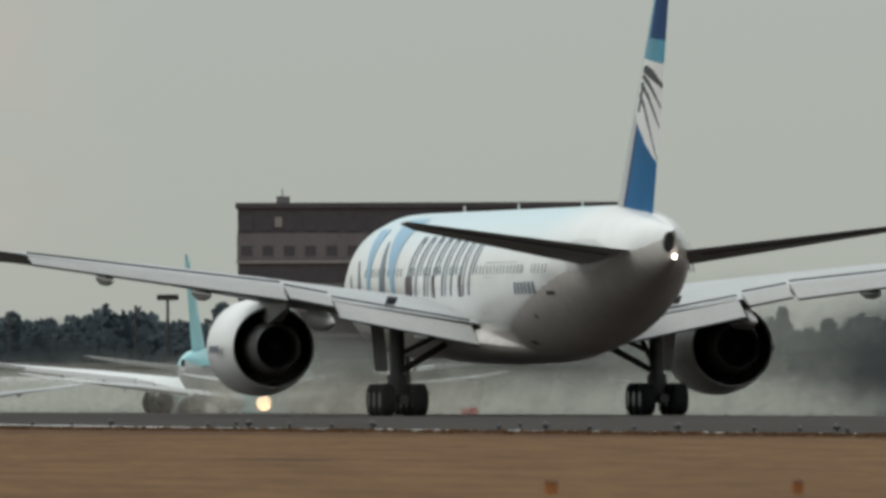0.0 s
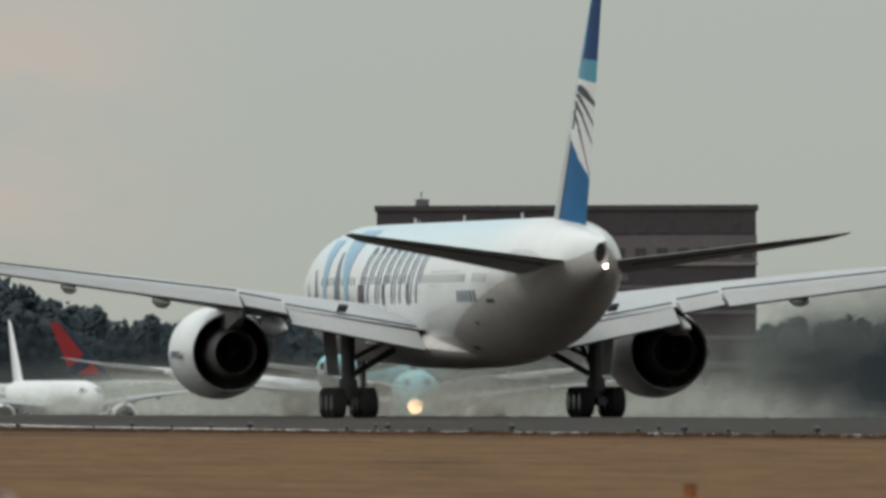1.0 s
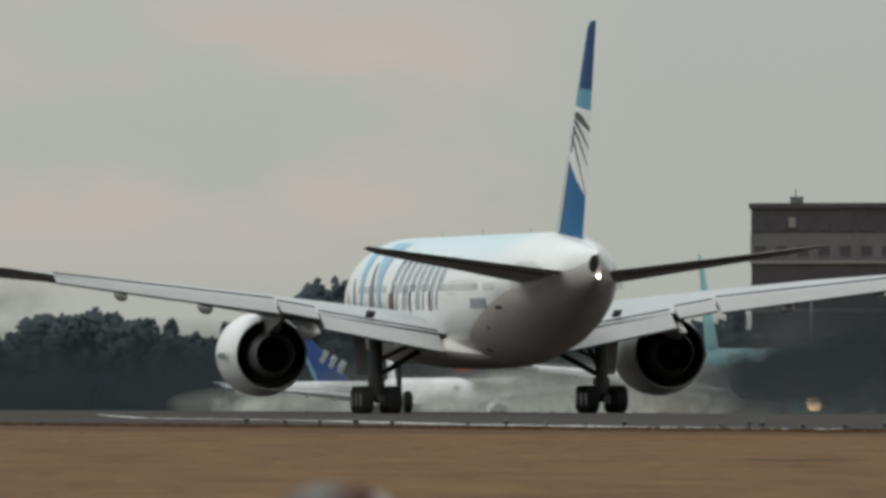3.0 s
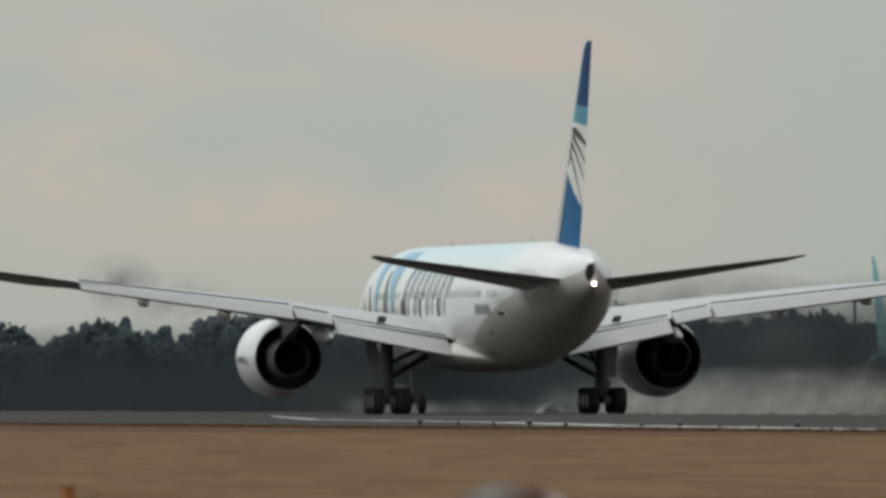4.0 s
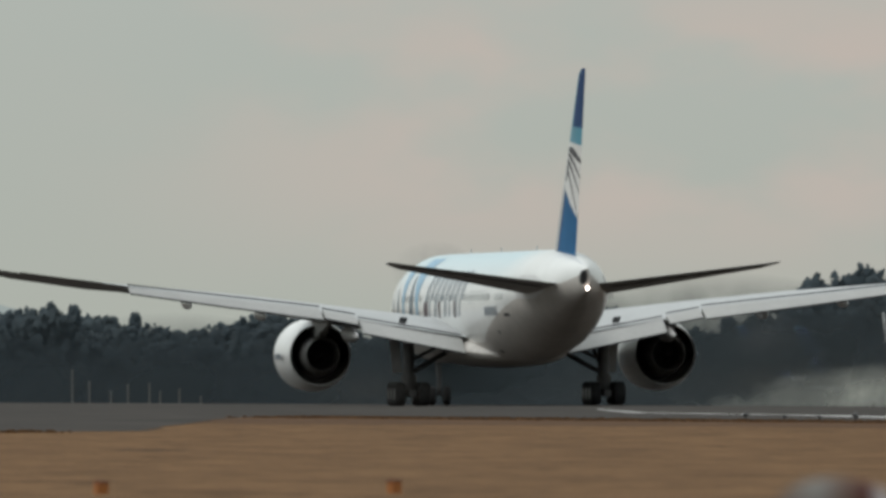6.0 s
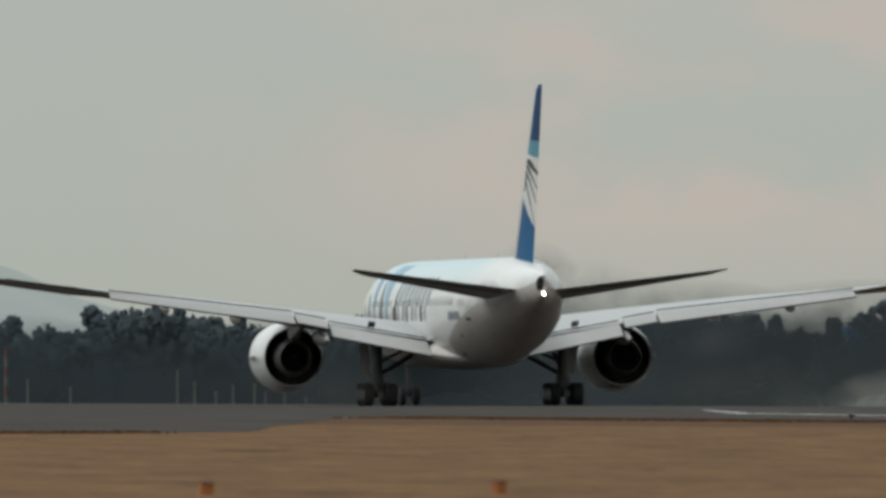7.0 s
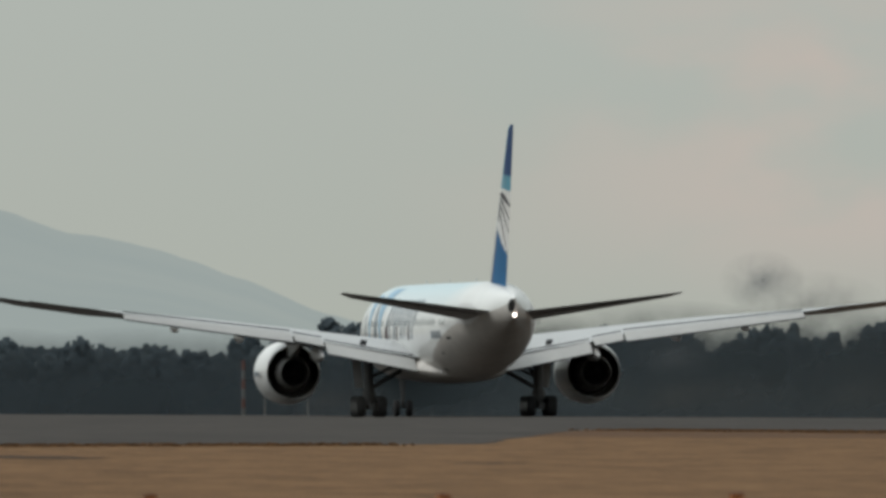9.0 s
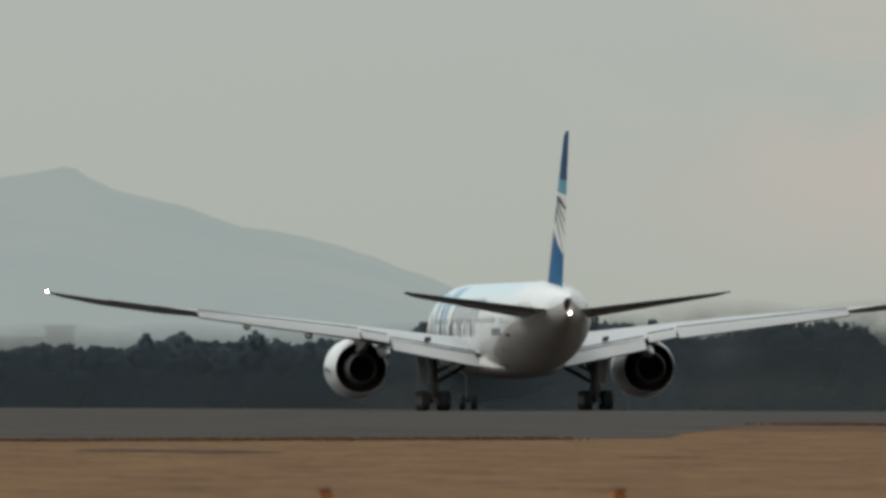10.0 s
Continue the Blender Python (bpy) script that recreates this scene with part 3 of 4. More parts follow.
        eng = shape("engine_nacelle", loft(spin([(11.2, 1.50), (9.0, 1.60), (8.0, 1.66), (7.95, 1.72), (8.6, 1.80), (10.0, 1.97), (11.6, 2.07), (13.2, 2.03), (14.1, 1.88), (14.3, 1.74), (14.1, 1.6), (12.6, 1.55)], n=48, at=(ex, -1.9, ez)), cap=False), nac_m, fix=False)
        # duct, plug and fan face carry the opening's shade in their colour
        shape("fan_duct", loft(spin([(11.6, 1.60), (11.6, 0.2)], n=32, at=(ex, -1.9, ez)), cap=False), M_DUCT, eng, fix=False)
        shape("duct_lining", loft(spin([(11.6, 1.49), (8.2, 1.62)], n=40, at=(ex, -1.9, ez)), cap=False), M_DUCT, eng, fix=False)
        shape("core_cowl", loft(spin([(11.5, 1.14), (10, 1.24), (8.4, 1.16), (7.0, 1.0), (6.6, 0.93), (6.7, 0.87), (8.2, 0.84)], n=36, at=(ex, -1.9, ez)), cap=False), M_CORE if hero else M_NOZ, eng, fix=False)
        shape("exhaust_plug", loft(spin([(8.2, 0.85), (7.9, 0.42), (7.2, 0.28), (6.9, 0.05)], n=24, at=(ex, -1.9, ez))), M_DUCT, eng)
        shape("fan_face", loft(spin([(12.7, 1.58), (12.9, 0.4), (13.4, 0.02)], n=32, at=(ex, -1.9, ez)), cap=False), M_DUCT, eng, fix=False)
        pv = []
        for y, w, z0, z1 in ((13.2, 0.1, 4.85, 4.95), (11, 0.32, 4.3, 5.2), (8, 0.36, 3.7, 5.1), (5.5, 0.3, 3.9, 4.9), (2, 0.08, 4.5, 4.9)):
            pv.append([(ex - w, y, z0), (ex + w, y, z0), (ex + w, y, z1), (ex - w, y, z1)])
        shape("pylon", loft(pv), M_FLAP)
        # main gear
        gx = sd * 5.49
        leg = shape("gear_leg", bar((gx, 0.2, 4.6), (gx, 0, 1.55), 0.34, 0.30, 16), M_GEAR)
        shape("oleo", bar((gx, 0, 1.7), (gx, 0, 0.7), 0.42, 0.40, 16), M_GEAR, leg)
        shape("bogie_beam", bar((gx, 1.9, 0.70), (gx, -1.9, 0.70), 0.2, 0.2, 12), M_GEAR, leg)
        shape("side_brace", bar((gx, 0.1, 1.75), (sd * 2.7, 0.9, 3.35), 0.13, 0.15, 10), M_GEAR, leg)
        shape("upper_brace", bar((gx, 0.1, 2.5), (sd * 3.4, 0.4, 3.5), 0.1, 0.1, 10), M_GEAR, leg)
        shape("drag_brace", bar((gx, 0.1, 1.9), (gx - sd * 0.5, 3.2, 3.9), 0.12, 0.12, 10), M_GEAR, leg)
        dv = [[(sd * (x + 0.1 * (z - 2)), y, z) for x, y in ((5.75, 0.9), (6.3, 0.95), (6.3, 0.85), (5.75, 0.8))] for z in (1.85, 4.3)]
        shape("gear_door", loft(dv), M_TAILGREY, leg)
        for wy in (-1.47, 0.0, 1.47):
            for wx in (-0.69, 0.69):
                w = shape("wheel", loft(spin([(-0.29, 0.34), (-0.31, 0.52), (-0.25, 0.63), (-0.14, 0.665), (0.14, 0.665), (0.25, 0.63), (0.31, 0.52), (0.29, 0.34)], "x", 28, (gx + wx, wy, 0.667))), M_TYRE, leg)
                if hero:
                    shape("hub", loft(spin([(-0.32, 0.05), (-0.30, 0.33), (0.30, 0.33), (0.32, 0.05)], "x", 18, (gx + wx, wy, 0.667))), M_HUB, leg)
    nose = shape("nose_gear_leg", bar((0, 31.5, 3.0), (0, 31.22, 0.55), 0.15, 0.13), M_GEAR)
    shape("nose_brace", bar((0, 31.3, 1.3), (0, 33.2, 2.9), 0.1, 0.1, 8), M_GEAR, nose)
    for wx in (-0.42, 0.42):
        shape("wheel", loft(spin([(-0.18, 0.3), (-0.19, 0.46), (-0.1, 0.545), (0.1, 0.545), (0.19, 0.46), (0.18, 0.3)], "x", 24, (wx, 31.22, 0.547))), M_TYRE, nose)
    # windscreen and exhaust
    for sd in (-1, 1):
        shape("windscreen", sheet_side([(6.55, 34.6, 33.4), (7.0, 34.2, 33.0), (7.3, 33.85, 32.6)], sd, 0.02), M_SEAM, fus, fix=False)
    # a closed dark plug; its colour gives the exhaust hole's shade
    shape("apu_exhaust", loft([[(x * 0.72 - 0.17, y, 7.02 + z * 1.5 + 0.25 * x) for x, y, z in r] for r in spin([(-34.6, 0.27), (-36.0, 0.27), (-36.02, 0.2), (-36.0, 0.02)], n=20)]), M_DUCT)
    return thing, shape, fus


HERO, hero_shape, hero_fus = airliner("passenger_jet", "white long twin-engine airliner with blue tail fin rolling on the runway", (M_BODY, M_BELLY, M_BLUE, M_WING, M_WHITE), hero=True)


def hero_livery():
    """Lettering as plain slanted bars, the curved emblem, the window band and small marks."""
    for k in range(8):
        y0 = 12.6 - 2.3 * k
        for dy, w, z0, z1 in ((0, 0.5, 5.0, 7.45), (0.95, 0.34, 5.9 if k % 2 else 5.0, 7.4)):
            rows = []
            for i in range(9):
                z = z0 + (z1 - z0) * i / 8
                y = y0 - dy - 0.32 * (z - 5.0)
                rows.append((z, y, y - w))
            hero_shape("lettering_bar", sheet_side(rows), M_INK, hero_fus, "slate blue lettering bar", fix=False)
        rows = [(7.25 + 0.09 * i, y0 - 0.75, y0 - 1.75) for i in range(4)]
        hero_shape("lettering_bar", sheet_side(rows, lift=0.02), M_INK, hero_fus, "slate blue lettering bar", fix=False)
        if k in (0, 3, 6):
            rows = [(4.95 + 0.3 * i, y0 + 0.05, y0 - (1.7 if k == 0 else 0.7)) for i in range(4)]
            hero_shape("lettering_foot", sheet_side(rows, lift=0.03), M_MAROON, hero_fus, "dark maroon lettering foot", fix=False)
    # emblem: sweeping feathers
    for y0, lean, w0, w1, mat, z0, z1 in ((15.4, 3.6, 0.8, 5.0, M_SKYBLUE, 4.7, 8.3), (18.8, 1.6, 1.5, 0.35, M_INK, 4.8, 7.35), (22.2, 2.2, 0.7, 2.4, M_SKYBLUE, 4.7, 7.9), (25.2, 0.9, 0.8, 0.25, M_INK, 4.7, 6.6), (27.4, 0.8, 0.55, 0.2, M_INK, 4.7, 6.0)):
        rows = []
        for i in range(13):
            f = i / 12
            yc = y0 + lean * (f * 1.6 - f * f * 0.6) - 0.8 * math.sin(math.pi * f)
            w = w0 + (w1 - w0) * f * f
            rows.append((z0 + (z1 - z0) * f, min(yc + w * 0.55, 33), yc - w * 0.55))
        hero_shape("emblem_feather", sheet_side(rows, lift=0.02), mat, hero_fus, "sweeping blue feather shape", fix=False)
    for sd in (-1, 1):
        # cabin windows
        wv, wf = sheet_side([(5.85, 0.14, -0.14), (6.03, 0.16, -0.16), (6.22, 0.14, -0.14)], sd, 0.012)
        me = mesh("window", wv, wf, M_GLASS)
        for k in range(55):
            y = 23.5 - 0.86 * k
            if k in (12, 13, 30, 31, 48, 49):
                continue
            put("window", me, hero_fus, at=pose(0, y, 0))
        for y in (25.5, 12.2, -3.5, -19.3):
            hero_shape("door_outline", sheet_side([(4.5, y, y - 0.08), (5.5, y, y - 0.08), (6.5, y, y - 0.08)], sd, 0.01), M_STRIPE, hero_fus, fix=False)
            hero_shape("door_outline", sheet_side([(4.5, y - 1.07, y - 1.15), (5.5, y - 1.07, y - 1.15), (6.5, y - 1.07, y - 1.15)], sd, 0.01), M_STRIPE, hero_fus, fix=False)
    hero_shape("cheat_band", sheet_side([(5.7, -7.6, -23.0), (6.35, -7.6, -23.0)], lift=0.006), M_STRIPE, hero_fus, "pale grey window band", fix=False)
    for k in range(6):
        y = -15.2 - 0.75 * k
        hero_shape("registration_bar", sheet_side([(5.0, y, y - 0.45), (5.25, y, y - 0.5), (5.5, y, y - 0.45)]), M_INK, hero_fus, "dark registration bar", fix=False)
    hero_shape("flag_mark", sheet_side([(4.95, -21.2, -22.4), (5.12, -21.2, -22.4)]), M_SEAM, hero_fus, "small dark flag mark", fix=False)
    for y, z in ((-17.5, 4.0), (-13.0, 2.95), (-12.4, 2.95)):
        hero_shape("drain_vent", sheet_side([(z, y, y - 0.5), (z + 0.16, y, y - 0.5)]), M_SEAM, hero_fus, fix=False)
    for sd in (-1, 1):
        rows = [(5.9 + 0.16 * i, -25.2 + 0.5 * math.sin(math.pi * i / 8), -25.2 - 5.2 * (0.55 + 0.45 * math.sin(math.pi * i / 8))) for i in range(9)]
        hero_shape("tailplane_root_plate", sheet_side(rows, sd, 0.02), M_PLATE, hero_fus, "bare metal plate at the tailplane root", fix=False)
        hero_shape("elevator_gap", bar((sd * 1.9, -31.3, 6.52), (sd * 9.9, -34.4, 7.64), 0.03, 0.025, 6), M_SEAM)
    for y in (16, 2, -14):
        hero_shape("antenna", loft([[(x, y + 0.3 - b, z) for x, b in ((0, 0), (0.03, 0.3), (0, 0.6), (-0.03, 0.3))] for z in (8.55, 8.86)]), M_STRIPE)
    hero_shape("tail_light", loft(spin([(-36.0, 0.02), (-36.05, 0.07), (-36.12, 0.08), (-36.2, 0.02)], n=16, at=(0.02, 0, 6.42))), M_LAMP, plabel="glowing white tail light")
    for sd in (-1, 1):
        hero_shape("wingtip_light", loft(spin([(-10.25, 0.02), (-10.35, 0.09), (-10.45, 0.09), (-10.55, 0.02)], n=14, at=(sd * 32.35, 0, 8.06))), M_LAMP, plabel="glowing white wingtip light")
        # faint type marking on the cowl: plain bars
        for k in range(5):
            a = radians(182 if sd < 0 else -2)
            y = 10.3 - 0.55 * k
            r = 2.085
            hero_shape("cowl_marking", ([(sd * 9.76 + r * math.cos(a + da), y - dy, 2.88 + r * math.sin(a + da)) for da, dy in ((-0.07, 0), (0.07, 0), (0.07, 0.42), (-0.07, 0.42))], [(0, 1, 2, 3)]), M_INK, fix=False)


hero_livery()


# ---- aircraft on the apron beyond ----
def park(thing, az, dist, turn, drop=0.0):
    x, y = spot(az, dist)
    m = pose(x, y, ground_z(x, y) - drop, 0, 0, -az + turn)
    thing.matrix_basis = m
    return m


def fin_share(y, z):
    """How far back on the fin's chord this place lies, 0 at its leading edge."""
    k = (z - 8.2) / 10.2
    return (-23.4 - 10.4 * k - y) / (7.7 - 6.0 * k)


def red_and_navy(y, z):
    """Navy along the leading edge and in a slanted wedge, red elsewhere."""
    f = fin_share(y, z)
    return 1 if f < 0.27 or 12.4 - 3.2 * f < z < 14.0 - 3.2 * f or z < 9.6 else 0


def blue_and_teal(y, z):
    """A paler stripe down the trailing edge and over the top."""
    return 1 if fin_share(y, z) > 0.90 or z > 18.0 else 0


TURQ_A = airliner("parked_jet", "pale turquoise airliner seen from its tail on the apron", (M_TURQ, M_WHITE, M_TURQ, M_WHITE, M_WHITE), s=1.0)[0]
park(TURQ_A, 8.787, 2600, -9.2)
# its fin is dulled in colour to stand in for haze over it
TURQ_B = airliner("taxiing_jet", "pale turquoise airliner coming with its landing light on", (M_TURQ, M_TURQ, M_DULL, M_SILVER, M_DKBOX), s=0.75)[0]
RED_FIN = airliner("parked_jet", "white airliner with red and navy fin on the apron", (M_WHITE, M_SILVER, (M_RED, M_NAVY, red_and_navy), M_WING, M_NAVY), s=0.66)[0]
park(RED_FIN, 8.485, 2760, -72)
WHITE_JET = airliner("parked_jet", "plain white airliner turned with its nose this way", (M_WHITE, M_SILVER, M_WHITE, M_WING, M_WHITE), s=0.65)[0]
park(WHITE_JET, 8.02, 2550, -169)
BLUE_A = airliner("parked_jet", "white airliner with royal blue fin on the apron", (M_WHITE, M_SILVER, (M_ROYAL, M_SKYBLUE, blue_and_teal), M_WING, M_WHITE), s=0.62)[0]
for k in range(3):
    part("fin_mark", box(-0.29, 0.29, -0.32, 0.32, -0.8, 0.8, 0.05), M_STRIPE, BLUE_A, "plain white bar on the blue fin", pose(0, -18.3 + 1.15 * k, 8.3 - 0.62 * k, -32))
park(BLUE_A, 7.985, 2950, -70)
BLUE_B = copy_thing(BLUE_A, pose(0, 0, 0))
park(BLUE_B, 8.115, 2980, -70)
ball = mesh("landing_light", *loft(spin([(27.7, 0.04), (27.9, 0.5), (28.2, 0.72), (28.5, 0.5), (28.65, 0.04)], n=18, at=(0.25, 0, 2.9))), M_LANDING)
put("landing_light", ball, TURQ_B, "glowing warm landing light")


# ---- background buildings ----
def big_block():
    az0, az1, dist = 8.784, 9.67, 3300
    x0, y0 = spot(az0, dist)
    width = dist * radians(az1 - az0)
    thing = tagged(new("terminal_hotel"), "dark brown multi-storey block with a flat roof", "building")
    zb = ground_z(x0, y0)
    thing.matrix_basis = pose(x0, y0, zb, 0, 0, -(az0 + az1) / 2)
    top = 25.1 - zb
    part("wall", box(0, width, 0, 22, 0, top), M_FACADE, thing)
    part("parapet", box(-0.3, width + 0.3, -0.3, 22.3, top, top + 0.7), M_FACADE, thing)
    part("roof_plant", box(5.2, 7.0, 4, 7, top + 0.7, top + 1.6), M_BAND, thing)
    part("mast", box(5.9, 6.05, 5, 5.15, top + 1.6, top + 2.6), M_BAND, thing)
    part("storey_band", box(-0.1, width + 0.1, -0.1, -0.002, top - 6.9, top - 3.4), M_BAND, thing)
    part("ledge", box(-0.25, width + 0.25, -0.3, -0.002, top - 7.45, top - 7.0), M_FRAMEB, thing)
    for k in range(3, 8):
        z = top - 3.4 * k
        part("storey_band", box(-0.12, width + 0.12, -0.12, -0.002, z - 0.4, z + 0.1), M_BAND, thing)
    pane = None
    for k in range(8):
        z = top - 3.4 * k - 2.4
        for i in range(18):
            x = 1.2 + i * (width - 2.4) / 17
            if pane is None:
                pane = part("window", box(-0.75, 0.75, -0.16, 0.10, -0.7, 0.7), M_PANE, thing, at=pose(x, 0, z))
            else:
                put("window", pane.data, thing, at=pose(x, 0, z))
    part("sign_panel", box(5.0, 6.0, -0.2, -0.05, top - 2.6, top - 1.2), M_FRAMEB, thing, "small pale panel near the roof")


def low_building(name, label, az0, az1, dist, top, mat, step):
    """A long low hall with piers and a roof edge."""
    x0, y0 = spot(az0, dist)
    width = dist * radians(az1 - az0)
    thing = tagged(new(name), label, "building")
    zb = ground_z(x0, y0)
    thing.matrix_basis = pose(x0, y0, zb, 0, 0, -(az0 + az1) / 2)
    h = top - zb
    part("wall", box(0, width, 0, 14, 0, h), mat, thing)
    part("roof", box(-0.4, width + 0.4, -0.6, 14.4, h, h + 0.5), M_GREYWALL if mat is not M_FARWALL else mat, thing)
    k = int(width / step)
    door = None
    for i in range(k):
        x = (i + 0.5) * width / k
        if door is None:
            door = part("bay", box(-step * 0.33, step * 0.33, -0.12, 0.02, 0, h * 0.8), M_GREYWALL if mat is not M_FARWALL else mat, thing, at=pose(x, 0, 0))
        else:
            put("bay", door.data, thing, at=pose(x, 0, 0))


big_block()
low_building("cargo_hall", "long pale low hall behind the apron", 8.15, 10.9, 3050, 3.6, M_PALEWALL, 9.0)
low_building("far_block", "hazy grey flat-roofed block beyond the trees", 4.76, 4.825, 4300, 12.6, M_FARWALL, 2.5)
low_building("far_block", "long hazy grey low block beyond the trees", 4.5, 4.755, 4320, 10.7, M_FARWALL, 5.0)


# ---- hills ----
def hills():
    prof = [(3.0, 0.33), (4.0, 0.44), (4.65, 0.503), (4.73, 0.512), (4.80, 0.528), (4.818, 0.532), (4.85, 0.507), (4.92, 0.473), (5.08, 0.434), (5.21, 0.388), (5.34, 0.367), (5.45, 0.340), (5.55, 0.303), (5.66, 0.265), (5.8, 0.2), (6.0, 0.15), (6.3, 0.11), (7.0, 0.08), (12.0, 0.06)]
    dist, verts, faces = 4700, [], []
    az, rows = 3.0, 0
    while az < 11.9:
        for (a, p), (b, q) in zip(prof, prof[1:]):
            if a <= az <= b:
                e = p + (q - p) * (az - a) / (b - a)
        e += 0.004 * noise.noise((az * 16, 0, 0)) + 0.002 * noise.noise((az * 60, 3, 0))
        x, y = spot(az, dist)
        xb, yb = spot(az, dist + 220)
        ztop = EYE_Z + dist * math.radians(e)
        for px, py, pz in ((x, y, -8), (x, y, ztop * 0.55), (xb, yb, ztop * 1.045), (xb, yb, -8)):
            verts.append((px, py, pz))
        rows += 1
        az += 0.03
    for i in range(rows - 1):
        for j in range(3):
            faces.append((i * 4 + j, i * 4 + 4 + j, i * 4 + 5 + j, i * 4 + 1 + j))
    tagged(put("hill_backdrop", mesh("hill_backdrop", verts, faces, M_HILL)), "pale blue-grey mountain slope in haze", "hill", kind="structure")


hills()


# ---- trees ----
def leafy(name, verts, faces, normals, mat):
    """Foliage whose clumps are shaded as one rounded mass."""
    me = bpy.data.meshes.new(name)
    me.from_pydata([tuple(v) for v in verts], [], faces)
    me.materials.append(mat)
    me.shade_smooth()
    me.update()
    me.normals_split_custom_set_from_vertices([tuple(v) for v in normals])
    return me


def crown_mesh(seed, pointed, mat, n=900):
    """Many small leafy clumps round tapering limbs, uneven, with gaps. A unit tree, 1 high."""
    rnd = random.Random(seed)
    verts, faces, normals = [], [], []
    lobes = []
    for k in range(9 if not pointed else 7):
        if pointed:
            h = 0.22 + 0.74 * k / 6
            lobes.append((rnd.uniform(-0.05, 0.05), rnd.uniform(-0.05, 0.05), h, 0.20 * (1.08 - h) + 0.045, 0.11))
        else:
            a = rnd.uniform(0, 6.28)
            r = rnd.uniform(0.03, 0.22)
            lobes.append((r * math.cos(a), r * math.sin(a), rnd.uniform(0.30, 0.84), rnd.uniform(0.14, 0.22), rnd.uniform(0.11, 0.16)))
    for i in range(n):
        lx, ly, lz, lr, lh = lobes[i % len(lobes)]
        d = Vector((rnd.gauss(0, 1), rnd.gauss(0, 1), rnd.gauss(0, 1))).normalized() * rnd.uniform(0.55, 1.05)
        c = Vector((lx + d.x * lr, ly + d.y * lr, lz + d.z * lh))
        s = rnd.uniform(0.018, 0.042)
        b = len(verts)
        out = (d * 0.25 + (c - Vector((0, 0, 0.45))) * 1.6 + Vector((0, 0, 0.2))).normalized()
        normals.extend([out] * 7)
        ax = Vector((rnd.gauss(0, 1), rnd.gauss(0, 1), rnd.gauss(0, 1))).normalized()
        u = ax.orthogonal().normalized()
        w = ax.cross(u)
        for k in range(5):
            t = 2 * math.pi * k / 5
            verts.append(c + (u * math.cos(t) + w * math.sin(t)) * s * rnd.uniform(0.7, 1.3) - ax * s * 0.3)
        verts.append(c + ax * s * rnd.uniform(0.5, 0.9))
        verts.append(c - ax * s * 0.9)
        for k in range(5):
            faces.append((b + k, b + (k + 1) % 5, b + 5))
            faces.append((b + (k + 1) % 5, b + k, b + 6))
    return leafy("crown", verts, faces, normals, mat)


def trunk_mesh(seed):
    rnd = random.Random(seed)
    v, f = bar((0, 0, -0.03), (0.01, 0, 0.62), 0.022, 0.010, 8)
    for k in range(6):
        a = rnd.uniform(0, 6.28)
        z = 0.28 + 0.06 * k
        v2, f2 = bar((0.004, 0, z), (0.2 * math.cos(a), 0.2 * math.sin(a), z + 0.16), 0.008, 0.003, 6)
        b = len(v)
        v, f = v + v2, f + [tuple(i + b for i in q) for q in f2]
    return mesh("trunk", v, f, M_BARK)


